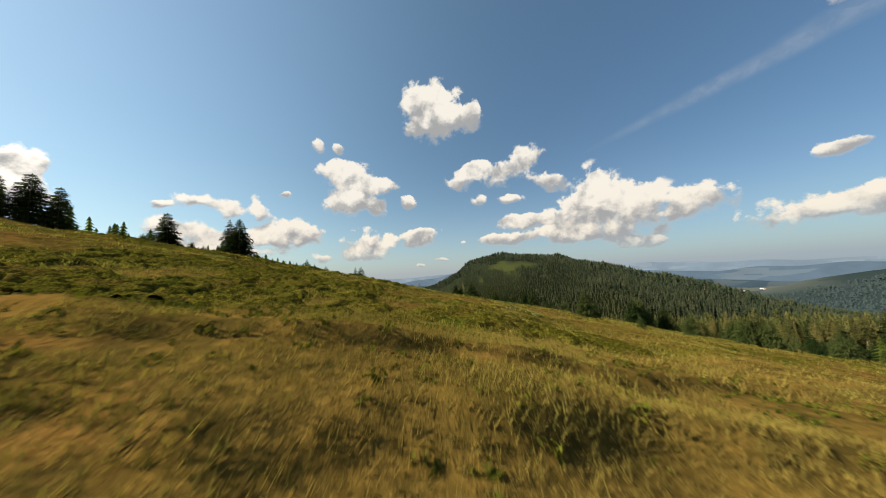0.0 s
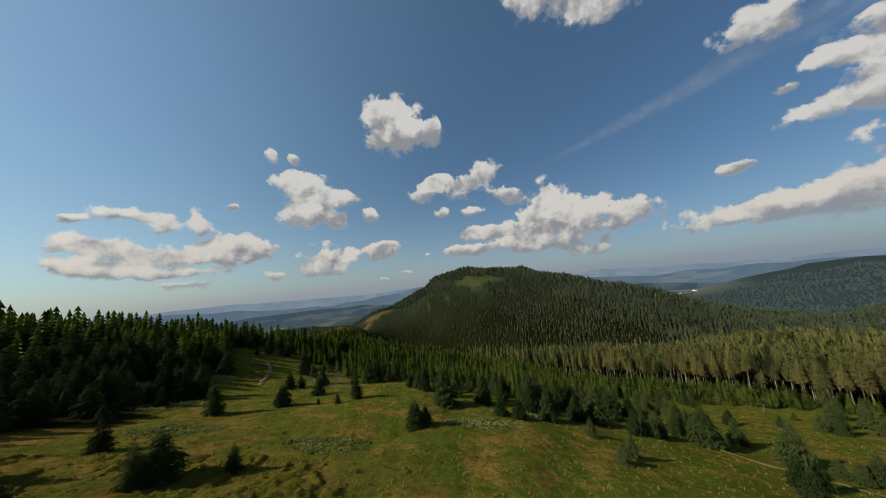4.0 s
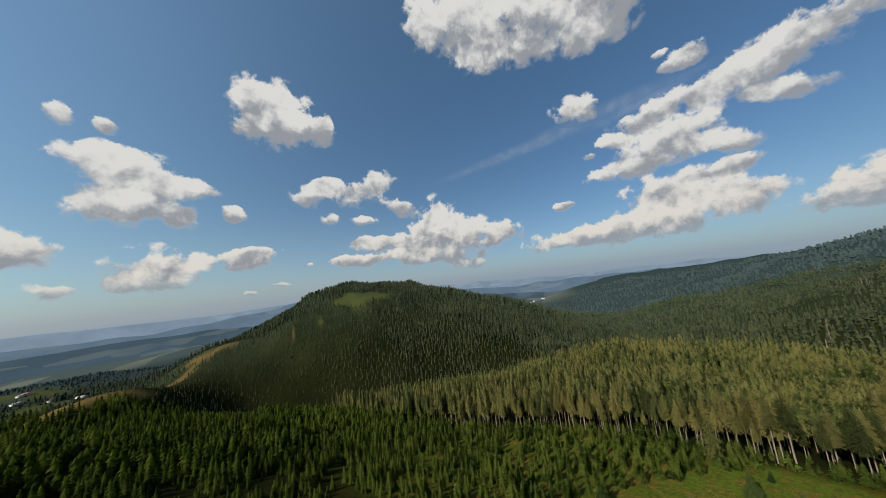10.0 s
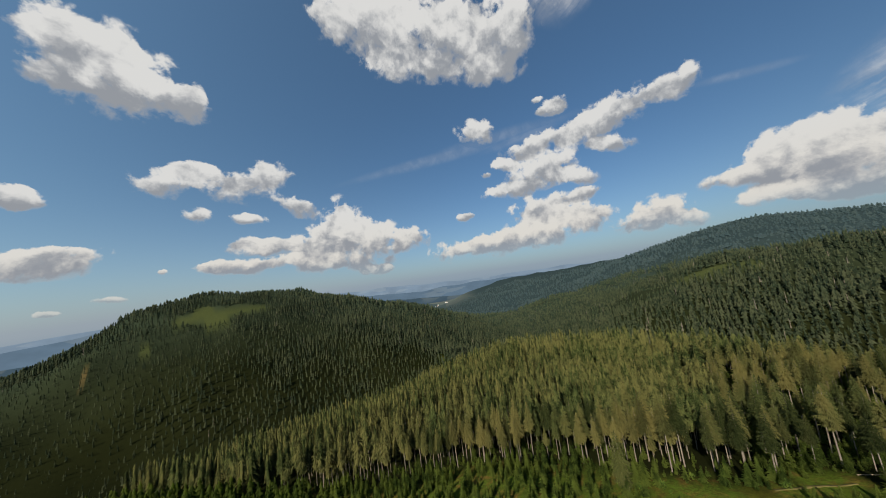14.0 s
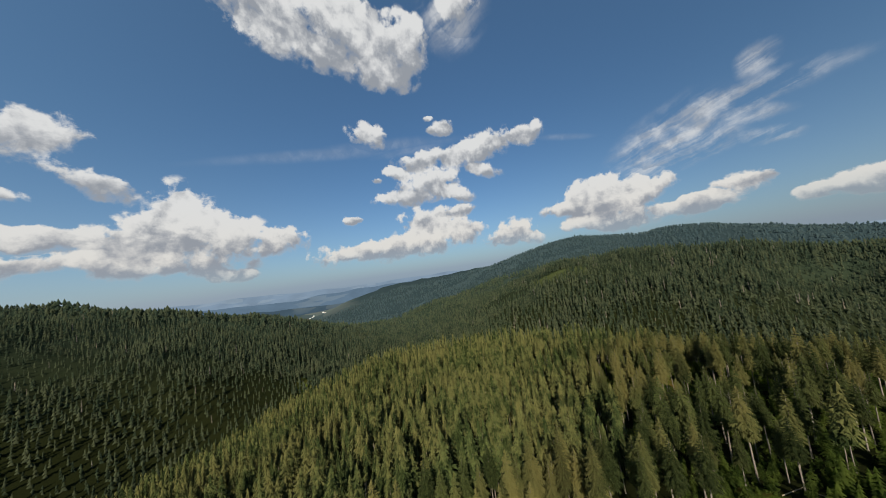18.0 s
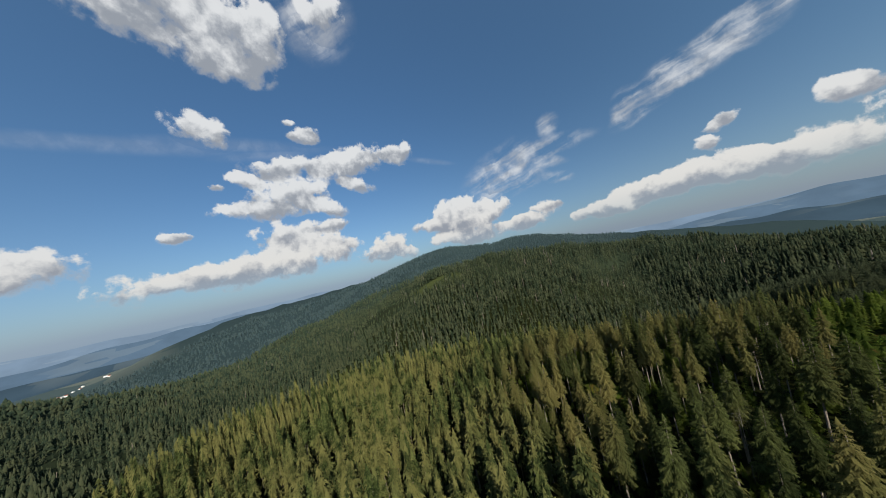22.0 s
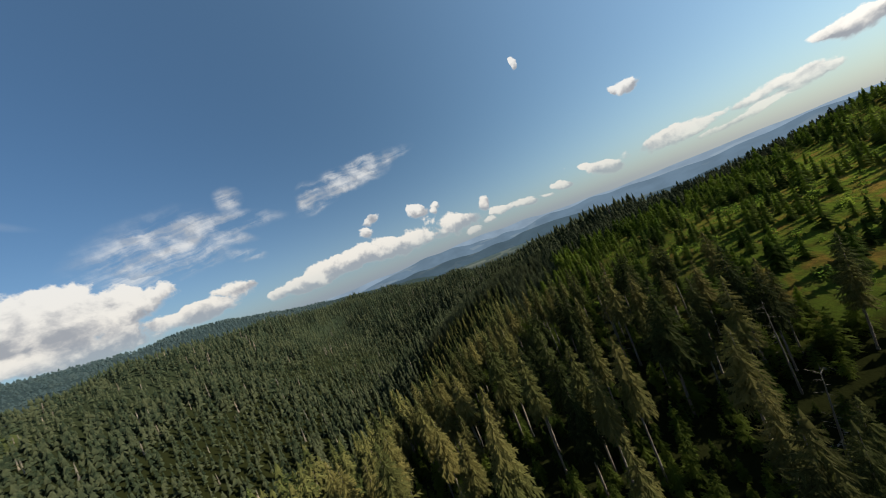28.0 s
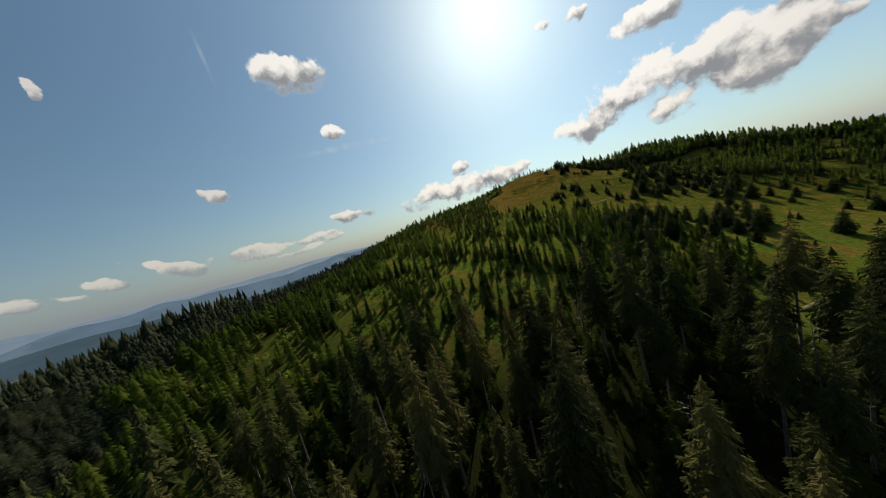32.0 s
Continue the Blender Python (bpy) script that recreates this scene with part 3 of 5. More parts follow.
    # Bluish haze painted into the farthest forest floor.
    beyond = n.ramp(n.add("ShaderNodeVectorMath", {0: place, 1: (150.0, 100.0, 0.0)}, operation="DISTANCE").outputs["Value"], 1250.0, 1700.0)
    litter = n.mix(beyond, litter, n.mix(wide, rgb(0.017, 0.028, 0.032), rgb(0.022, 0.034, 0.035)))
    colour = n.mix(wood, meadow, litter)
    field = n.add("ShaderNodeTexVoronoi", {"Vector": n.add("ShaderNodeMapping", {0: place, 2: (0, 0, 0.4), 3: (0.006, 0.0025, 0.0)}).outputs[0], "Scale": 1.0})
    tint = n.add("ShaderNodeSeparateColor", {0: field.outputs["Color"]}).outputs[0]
    # Field tones dulled and blued, so the far haze is in their colour.
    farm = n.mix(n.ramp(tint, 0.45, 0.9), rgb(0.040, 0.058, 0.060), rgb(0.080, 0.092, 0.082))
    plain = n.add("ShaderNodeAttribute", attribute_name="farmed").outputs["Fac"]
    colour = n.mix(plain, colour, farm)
    return colour, n.math("MULTIPLY_ADD", blade, 0.5, fine)


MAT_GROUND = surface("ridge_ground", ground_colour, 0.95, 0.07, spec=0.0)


def range_colour(far):
    def build(n, place):
        folds = n.noise(place, 0.004, 5.0, 0.6).outputs[0]
        hills = n.mix(n.ramp(folds, 0.3, 0.7), rgb(*(v * 0.82 for v in far)), rgb(*far))
        patch = n.add("ShaderNodeTexVoronoi", {"Vector": n.add("ShaderNodeMapping", {0: place, 3: (0.005, 0.005, 0.03)}).outputs[0], "Scale": 1.0})
        tint = n.add("ShaderNodeSeparateColor", {0: patch.outputs["Color"]}).outputs[0]
        fields = n.math("MULTIPLY", n.ramp(tint, 0.72, 0.8), n.ramp(n.noise(place, 0.0012, 2.0).outputs[0], 0.48, 0.6))
        return n.mix(n.math("MULTIPLY", fields, 0.22), hills, rgb(far[0] + 0.12, far[1] + 0.11, far[2] + 0.07)), None
    return build


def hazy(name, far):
    """Distant ranges; the bright air before them is painted in as a bluish glow."""
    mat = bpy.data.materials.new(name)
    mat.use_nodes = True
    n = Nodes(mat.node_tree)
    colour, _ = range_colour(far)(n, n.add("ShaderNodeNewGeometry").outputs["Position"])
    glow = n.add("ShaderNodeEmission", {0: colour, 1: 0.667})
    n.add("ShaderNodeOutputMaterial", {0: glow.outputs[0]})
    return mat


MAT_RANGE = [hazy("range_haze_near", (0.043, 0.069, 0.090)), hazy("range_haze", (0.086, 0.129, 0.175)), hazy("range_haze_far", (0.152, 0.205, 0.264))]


def dirt_colour(n, place):
    grit = n.noise(place, 3.0, 6.0, 0.7).outputs[0]
    return n.mix(n.ramp(grit, 0.3, 0.7), rgb(0.075, 0.050, 0.026), rgb(0.150, 0.108, 0.064)), grit


def plain(name, colour, rough=0.8):
    def build(n, place):
        stain = n.noise(place, 0.7, 4.0).outputs[0]
        return n.mix(n.ramp(stain, 0.25, 0.75), rgb(*(v * 0.75 for v in colour)), rgb(*colour)), None
    return surface(name, build, rough, spec=0.1)


MAT_DIRT = surface("trodden_dirt", dirt_colour, 0.95, 0.08)
MAT_TRACK = plain("grassy_track", (0.095, 0.080, 0.026))
MAT_SNAG = plain("grey_dead_wood", (0.13, 0.115, 0.095))
MAT_PLASTER = plain("white_plaster", (0.75, 0.73, 0.68))
MAT_ROOF = plain("weathered_roof", (0.24, 0.10, 0.07))
MAT_TIN = plain("grey_sheet_roof", (0.42, 0.42, 0.42), 0.5)
MAT_PLANK = plain("weathered_planks", (0.17, 0.11, 0.07))
MAT_LOG = plain("peeled_log", (0.24, 0.19, 0.13))


def heath_colour(n, place):
    """Low hummocks of dwarf shrubs: olive tops, brown and dark green between."""
    patch = n.noise(place, 0.45, 4.0, 0.6, 0.6).outputs[0]
    leaf = n.noise(place, 9.0, 4.0, 0.7).outputs[0]
    colour = n.mix(n.ramp(leaf, 0.32, 0.68), rgb(0.013, 0.014, 0.003), rgb(0.088, 0.080, 0.011))
    colour = n.mix(n.ramp(patch, 0.52, 0.68, 0.0, 0.65), colour, n.mix(leaf, rgb(0.026, 0.016, 0.006), rgb(0.105, 0.066, 0.018)))
    colour = n.mix(n.ramp(patch, 0.30, 0.44, 0.6, 0.0), colour, n.mix(leaf, rgb(0.012, 0.022, 0.003), rgb(0.045, 0.066, 0.008)))
    return n.add("ShaderNodeVectorMath", {0: colour, 3: 1.3}, operation="SCALE").outputs[0], leaf


MAT_HEATH = surface("dwarf_shrub_heath", heath_colour, 0.95, 0.12, spec=0.0)

# ---- land ----


def bells(x, y, forms):
    z = np.zeros_like(x)
    for cx, cy, r, h in forms:
        z += h * np.exp(-((x - cx) ** 2 + (y - cy) ** 2) / (2 * r * r))
    return z


def waves(x, y, scale, seed):
    """Cheap smooth noise, about -1 to 1."""
    rng = np.random.default_rng(seed)
    z = np.zeros_like(x)
    for k in range(6):
        a, f, p = rng.uniform(0, 6.28), rng.uniform(0.6, 1.7) / scale, rng.uniform(0, 6.28)
        z += np.sin((x * math.cos(a) + y * math.sin(a)) * f * 6.28 + p + 1.3 * np.sin((x * math.sin(a) - y * math.cos(a)) * f * 2.9 + 2 * p))
    return z / 3.2


def ridge(x, y, steep, round_, crest):
    """Height of a long ridge: the best of all points of its crest line, less the fall to the side."""
    out = np.full(np.shape(x), -1e4)
    for (x0, y0, z0), (x1, y1, z1) in zip(crest, crest[1:]):
        dx, dy = x1 - x0, y1 - y0
        t = np.clip(((x - x0) * dx + (y - y0) * dy) / (dx * dx + dy * dy), 0, 1)
        off = np.hypot(x - x0 - t * dx, y - y0 - t * dy)
        out = np.maximum(out, z0 + t * (z1 - z0) - steep * (np.sqrt(off * off + round_ * round_) - round_))
    return out


def mountains(x, y):
    """Ridges round the high valley, blended softly into its floor."""
    d = np.hypot(x - 150, y - 100)
    top = -180.0 - 80.0 * np.clip((d - 800) / 1200, 0, 1)
    for steep, round_, crest in RIDGES:
        z = ridge(x, y, steep, round_, crest)
        z = z + (6.0 * waves(x, y, 330, 15) + 5.0 * waves(x, y, 140, 16)) * np.clip((-z + 120) / 150, 0.15, 1)
        h = np.clip(0.5 + (z - top) / 60.0, 0, 1)
        top = top + (z - top) * h + 30.0 * h * (1 - h)
    return top


def smooth(value, low, high):
    t = np.clip((value - low) / (high - low), 0, 1)
    return t * t * (3 - 2 * t)


def land(x, y):
    """The height of the ground in metres."""
    x, y = np.asarray(x, float), np.asarray(y, float)
    z = BASE + bells(x, y, NEAR_FORMS) + bells(x, y, MID_FORMS) + bells(x, y, FAR_FORMS)
    d = np.hypot(x - 120, y - 90)
    z = z + 9.0 * waves(x, y, 420, 3) * np.clip((d - 420) / 600, 0, 1)
    z = z + 0.35 * waves(x, y, 23, 5) * np.clip(d / 60, 0, 1) + 0.10 * waves(x, y, 5.5, 7)
    away = np.hypot(x - 150, y - 100)
    east = smooth(away, 330, 560) * np.where(y < -100, smooth(x - 0.12 * y, -60, 60), smooth(x - 0.12 * y, -190, -60))
    z = z * (1 - east) + mountains(x, y) * east + bells(x, y, WOOD_FORMS)
    # Two worn ledges of an old double track across the slope near the start.
    fade = np.exp(-((x - 1) ** 2 + (y - 4) ** 2) / 200.0)
    for start, lean, step in ((2.7, 0.20, 0.20), (4.9, 0.30, 0.17)):
        s = y - start - lean * x + 0.25 * np.sin(0.9 * x + start) + 0.12 * np.sin(2.3 * x)
        z = z + step * (1 + np.tanh(s / 0.16)) * np.exp(-np.maximum(s, 0) / 2.2) * fade
    return z


def ground_z(x, y):
    return float(land(np.array([x]), np.array([y]))[0])


EDGE_Y = [-500, -60, -20, 10, 40, 70, 95, 115, 150, 185, 222, 265, 309, 352, 480]
EDGE_X = [350, 318, 302, 284, 258, 230, 218, 214, 203, 198, 185, 160, 135, 110, 60]
OPEN = [(-85, -30), (-132, 30), (-100, 72), (-74, 88), (-58, 104), (-60, 130), (-76, 150), (-86, 176), (-106, 208), (-92, 228), (-55, 196), (-34, 176), (-12, 165), (20, 138), (55, 150), (85, 182),
        (125, 178), (165, 160), (196, 146), (206, 118), (160, 105), (122, 84), (112, 40), (80, 12), (40, -8), (0, -14), (-40, -8)]


def inside(x, y, poly):
    x, y = np.asarray(x, float), np.asarray(y, float)
    out = np.zeros(x.shape, bool)
    for (x0, y0), (x1, y1) in zip(poly, poly[1:] + poly[:1]):
        cross = (y0 > y) != (y1 > y)
        out ^= cross & (x < (x1 - x0) * (y - y0) / ((y1 - y0) or 1e-9) + x0)
    return out


def clearings(x, y):
    """Alpine meadows and felled strips in the woods: 1 where no tree stands."""
    def oval(cx, cy, a, b, turn):
        c, s = math.cos(radians(turn)), math.sin(radians(turn))
        u, v = ((x - cx) * c + (y - cy) * s) / a, (-(x - cx) * s + (y - cy) * c) / b
        return u * u + v * v < 1 + 0.35 * waves(x, y, max(a, b) * 0.8, 11)
    out = oval(-690, 1400, 110, 45, 0) | oval(215, 905, 78, 46, 10) | oval(160, 930, 52, 30, 60) | oval(82, 815, 75, 4, 37) | oval(-128, 466, 60, 15, 62) | oval(-134, 636, 160, 9, 92) | oval(-118, 836, 70, 17, 50) | oval(292, 928, 42, 13, 5)
    out = out | oval(850, 105, 118, 14, 98) | oval(945, 262, 100, 10, 52) | oval(325, -300, 75, 9, 40) | oval(146, -128, 32, 10, 70) | oval(-560, 1290, 70, 30, 30)
    out = out | oval(212, 106, 15, 7, -52) | oval(302, 88, 11, 6, 20) | oval(150, -60, 40, 6, 60) | oval(640, 640, 16, 9, 20) | oval(500, 536, 14, 7, 60)
    out = out | oval(-68, 264, 17, 6, 30) | oval(-48, 256, 13, 5, -20) | oval(-20, 242, 18, 6, -30) | oval(38, 208, 20, 6, -28)
    return out


def old_wood(x, y):
    return (x > np.interp(y, EDGE_Y, EDGE_X)) & (x < 440) & (y > -150) & (y < 470) & ~clearings(x, y)


def build_ground():
    def axis(dense_lo, dense_hi, step, end):
        inner = np.arange(dense_lo, dense_hi + step, step)
        out, grow = [], step
        lo, hi = [], []
        p = dense_lo
        while p > -end:
            grow *= 1.058
            p -= grow
            lo.append(p)
        p, grow = dense_hi, step
        while p < end:
            grow *= 1.058
            p += grow
            hi.append(p)
        return np.concatenate([lo[::-1], inner, hi])
    xs, ys = axis(-9, 13, 0.22, 4500), axis(-3, 15, 0.22, 4500)
    gx, gy = np.meshgrid(xs, ys)
    gz = land(gx, gy)
    nx, ny = len(xs), len(ys)
    verts = np.stack([gx, gy, gz], -1).reshape(-1, 3)
    i = np.arange(nx * ny).reshape(ny, nx)
    quads = np.stack([i[:-1, :-1], i[:-1, 1:], i[1:, 1:], i[1:, :-1]], -1).reshape(-1, 4)
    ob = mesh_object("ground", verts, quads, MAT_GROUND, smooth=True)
    x, y = gx.ravel(), gy.ravel()
    bare = inside(x, y, OPEN) | clearings(x, y)
    young = (x > 40) & (x < 300) & (y > -170) & (y < 330) & ~old_wood(x, y)
    shade = np.where((x > 95) & (y < 62), np.interp(x, [190, 265], [0.05, 0.75]), np.maximum(np.interp(x, [185, 215], [0.22, 1.0]), np.interp(x, [42, 78], [1.0, 0.0])))
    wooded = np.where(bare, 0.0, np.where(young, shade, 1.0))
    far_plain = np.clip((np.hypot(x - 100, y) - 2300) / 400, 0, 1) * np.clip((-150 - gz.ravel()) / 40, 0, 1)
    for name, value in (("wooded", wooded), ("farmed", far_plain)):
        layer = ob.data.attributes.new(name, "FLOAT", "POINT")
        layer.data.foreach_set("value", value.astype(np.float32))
    return tagged(ob, "rolling mountain ground with dry brown grass and green bilberry", "ground", kind="structure")


def mesh_object(name, verts, faces, mat, parent=None, smooth=False):
    """One mesh object from arrays of corners and of faces that all have the same number of corners."""
    verts, faces = np.asarray(verts, np.float32), np.asarray(faces, np.int32)
    me = bpy.data.meshes.new(name)
    me.vertices.add(len(verts))
    me.vertices.foreach_set("co", verts.ravel())
    k = faces.shape[1]
    me.loops.add(faces.size)
    me.loops.foreach_set("vertex_index", faces.ravel())
    me.polygons.add(len(faces))
    me.polygons.foreach_set("loop_start", np.arange(0, faces.size, k, dtype=np.int32))
    me.polygons.foreach_set("loop_total", np.full(len(faces), k, np.int32))
    if smooth:
        me.polygons.foreach_set("use_smooth", np.ones(len(faces), bool))
    me.update(calc_edges=True)
    me.materials.append(mat)
    ob = new(name, me)
    ob.parent = parent
    return ob


build_ground()


def mountain_range(name, radius, foot, level, swing, mat, seed, label):
    """A far range that runs round the place: a crest with a slope before and behind it."""
    a = np.radians(np.arange(0, 360, 0.5))
    crest = level + swing * (waves(np.cos(a) * 100, np.sin(a) * 100, 75, seed) + 0.35 * waves(np.cos(a) * 100, np.sin(a) * 100, 17, seed + 1))
    rows = []
    for far, height in ((-420, np.full_like(a, foot)), (-170, foot + 0.62 * (crest - foot)), (0, crest), (110, foot + 0.3 * (crest - foot))):
        rows.append(np.stack([120 + (radius + far) * np.cos(a), 80 + (radius + far) * np.sin(a), height], -1))
    verts = np.concatenate(rows)
    m = len(a)
    i = np.arange(m)
    j = (i + 1) % m
    faces = np.concatenate([np.stack([k * m + i, k * m + j, (k + 1) * m + j, (k + 1) * m + i], -1) for k in range(3)])
    return tagged(mesh_object(name, verts, faces, mat, smooth=True), label, "mountain range", kind="structure")


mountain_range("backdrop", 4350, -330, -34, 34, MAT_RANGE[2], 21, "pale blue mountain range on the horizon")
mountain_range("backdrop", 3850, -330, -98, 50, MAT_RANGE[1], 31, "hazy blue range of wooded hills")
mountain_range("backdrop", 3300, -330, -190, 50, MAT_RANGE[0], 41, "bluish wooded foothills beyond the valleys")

# ---- woods ----


def bough(verts, faces, z, a, length, rng, segs, sag=0.55, width=0.30, hang=0.5):
    """One drooping spruce bough as triangles: a feather of side sprays along a bent stem; one segment gives a plain leaf."""
    c, s = math.cos(a), math.sin(a)
    first = len(verts)
    if segs == 1:
        w, r, tip = length * width * rng.uniform(0.7, 1.1), 0.5 * length, length * rng.uniform(0.9, 1.15)
        dz = -length * sag * 0.25
        verts += [(0, 0, z), (r * c - w * s, r * s + w * c, z + dz - 0.4 * w), (r * c + w * s, r * s - w * c, z + dz - 0.4 * w), (tip * c, tip * s, z - length * sag * 0.85)]
        faces += [(first, first + 3, first + 1), (first, first + 2, first + 3)]
        return
    lift = rng.uniform(-0.02, 0.2)

    def stem(t, side=0.0, ahead=0.0, down=0.0):
        r = length * t + ahead
        return (r * c - side * s, r * s + side * c, z + length * (lift * t - sag * t * t + 0.30 * sag * t ** 3) - down)
    for k in range(segs):
        t = (k + 0.75) / (segs + 0.4)
        w = length * width * (0.55 + 0.9 * t) * (1.12 - t ** 2.4)
        for side in (-1, 1):
            ww = w * rng.uniform(0.7, 1.25)
            first = len(verts)
            verts += [stem(max(t - 0.62 / segs, 0.02), side * 0.02 * length), stem(t + 0.30 / segs), stem(t, side * ww, 0.62 * ww, ww * hang * rng.uniform(0.6, 1.4))]
            faces.append((first, first + 1, first + 2))
    first = len(verts)
    w = 0.30 * width * length
    verts += [stem(0.72, w, 0, w * hang), stem(0.72, -w, 0, w * hang), stem(1.0, 0, 0.06 * length, -0.05 * length)]
    faces.append((first, first + 1, first + 2))


def spruce_crown(height, start, reach, whorls, per, segs, seed, fall=0.85, ragged=0.25, sag=0.55, width=0.30, hang=0.5):
    """The boughs of a spruce: corners and triangles. start: where the green begins; reach: the longest bough."""
    rng = np.random.default_rng(seed)
    verts, faces = [], []
    for k in range(whorls):
        t = (k + rng.uniform(-0.25, 0.25)) / whorls
        t = min(max(t, 0.0), 0.985)
        z = start + (height - start) * (t ** 0.92)
        full = reach * ((1 - t) ** fall) * (0.72 + 0.28 * min(1.0, t * 6)) + 0.12
        count = max(4, int(round(per * (1 - 0.35 * t))))
        turn = rng.uniform(0, 6.28)
        for b in range(count):
            if rng.random() < 0.06:
                continue
            a = turn + 6.2832 * (b + rng.uniform(-0.28, 0.28)) / count
            bough(verts, faces, z + rng.uniform(-0.2, 0.2) * height / whorls, a, full * rng.uniform(1 - ragged, 1 + ragged), rng, segs, sag * (1.1 - 0.75 * t), width, hang)
    first = len(verts)
    tip = height * 0.018
    verts += [(tip, 0, height * 0.955), (-tip * 0.5, tip * 0.87, height * 0.955), (-tip * 0.5, -tip * 0.87, height * 0.955), (0, 0, height * 1.01)]
    faces += [(first, first + 1, first + 3), (first + 1, first + 2, first + 3), (first + 2, first, first + 3)]
    return np.array(verts), np.array(faces)


def trunk_mesh(height, thick, seed, sides=7):
    rng = np.random.default_rng(seed)
    verts, faces = [], []
    levels = [(-0.6, 1.5), (0.0, 1.25), (0.5, 1.0), (height * 0.3, 0.82), (height * 0.62, 0.55), (height * 0.97, 0.08)]
    bend = rng.normal(0, 0.006, 2)
    for z, r in levels:
        for k in range(sides):
            a = 6.2832 * k / sides
            rr = thick * r * rng.uniform(0.93, 1.07)
            verts.append((rr * math.cos(a) + bend[0] * z, rr * math.sin(a) + bend[1] * z, z))
    for m in range(len(levels) - 1):
        for k in range(sides):
            p, q = m * sides + k, m * sides + (k + 1) % sides
            faces += [(p, q, q + sides), (p, q + sides, p + sides)]
    return np.array(verts), np.array(faces)


def joined(*pieces):
    verts, faces, base = [], [], 0
    for v, f in pieces:
        verts.append(v)
        faces.append(f + base)
        base += len(v)
    return np.concatenate(verts), np.concatenate(faces)


def skirt_tree(tiers, points, seed, low=0.12, width=0.17, droop=0.10, fall=1.0):
    """A small far spruce, one metre high, as jagged drooping skirts: corners and triangles."""
    rng = np.random.default_rng(seed)
    verts, faces = [], []
    for k in range(tiers):
        top = low + (1 - low) * (1 - (k / tiers) ** 0.9)
        base = low + (1 - low) * (1 - ((k + 1.25) / (tiers + 0.25)) ** 0.9)
        r = width * ((1 - base) / (1 - low)) ** fall * rng.uniform(0.85, 1.15) + 0.012
        first = len(verts)
        verts.append((0, 0, top))
        for p in range(points):
            a = 6.2832 * (p + rng.uniform(-0.3, 0.3)) / points
            out = r * (rng.uniform(0.95, 1.3) if p % 2 == 0 else rng.uniform(0.42, 0.62))
            verts.append((out * math.cos(a), out * math.sin(a), base - (droop * r * 2 if p % 2 == 0 else -0.02) + rng.uniform(-0.008, 0.008)))
        faces += [(first, first + 1 + p, first + 1 + (p + 1) % points) for p in range(points)]
    return np.array(verts), np.array(faces)


def unit(model, height):
    return model[0] / height, model[1]


def scatter_trees(name, spots, heights, models, mat, label, seed, wide=1.0, category="forest"):
    """Many trees in one object: the models are dealt out, turned and sized at random."""
    rng = np.random.default_rng(seed)
    pick = rng.integers(0, len(models), len(spots))
    all_v, all_f, base = [], [], 0
    for k, (mv, mf) in enumerate(models):
        own = np.where(pick == k)[0]
        if not len(own):
            continue
        a, h = rng.uniform(0, 6.28, len(own)), heights[own]
        w = h * rng.uniform(0.85, 1.2, len(own)) * wide
        c, s = np.cos(a), np.sin(a)
        tilt = rng.normal(0, 0.02, (len(own), 2))
        x = mv[None, :, 0] * c[:, None] - mv[None, :, 1] * s[:, None]
        y = mv[None, :, 0] * s[:, None] + mv[None, :, 1] * c[:, None]
        z = mv[None, :, 2] * h[:, None]
        v = np.stack([x * w[:, None] + spots[own, 0:1] + tilt[:, :1] * z, y * w[:, None] + spots[own, 1:2] + tilt[:, 1:] * z, z + spots[own, 2:3] - 0.2], -1)
        all_v.append(v.reshape(-1, 3))
        all_f.append((mf[None] + base + (np.arange(len(own)) * len(mv))[:, None, None]).reshape(-1, 3))
        base += len(own) * len(mv)
    ob = mesh_object(name, np.concatenate(all_v), np.concatenate(all_f), mat)
    return tagged(ob, label, category, kind="stuff")


def jittered(x0, x1, y0, y1, step, seed):
    rng = np.random.default_rng(seed)
    x, y = np.meshgrid(np.arange(x0, x1, step), np.arange(y0, y1, step))
    x = x + rng.uniform(-0.42, 0.42, x.shape) * step
    y = y + rng.uniform(-0.42, 0.42, y.shape) * step
    return x.ravel(), y.ravel()


def on_ground(x, y):
    return np.stack([x, y, land(x, y)], -1)


FAR_MODELS = [skirt_tree(2, 6, s, 0.02, 0.22) for s in range(5)]
SLOPE_MODELS = [skirt_tree(3, 6, s + 70, 0.04, 0.17) for s in range(6)]
BACK_MODELS = [skirt_tree(9, 11, s + 50, 0.34, 0.105, droop=0.34, fall=0.8) for s in range(7)]
YOUNG_FAR = [skirt_tree(5, 8, s + 30, 0.02, 0.22) for s in range(5)]
MID_MODELS = [joined(unit(spruce_crown(25, 11.0, 2.9, 13, 7, 2, s + 10, fall=0.72, ragged=0.35, sag=0.70, width=0.44, hang=1.0), 25), skirt_tree(8, 8, s + 80, 0.42, 0.075, droop=0.3, fall=0.75)) for s in range(6)]
YOUNG_MODELS = [skirt_tree(8, 10, s + 20, 0.02, 0.19, droop=0.16) for s in range(7)]
SAPLINGS = [unit(spruce_crown(7, 0.2, 1.6, 11, 7, 2, s + 25, ragged=0.3, width=0.5, sag=0.4, hang=0.6), 7) for s in range(5)]


def near_zone(x, y):
    return (x > -170) & (x < 440) & (y > -230) & (y < 470)


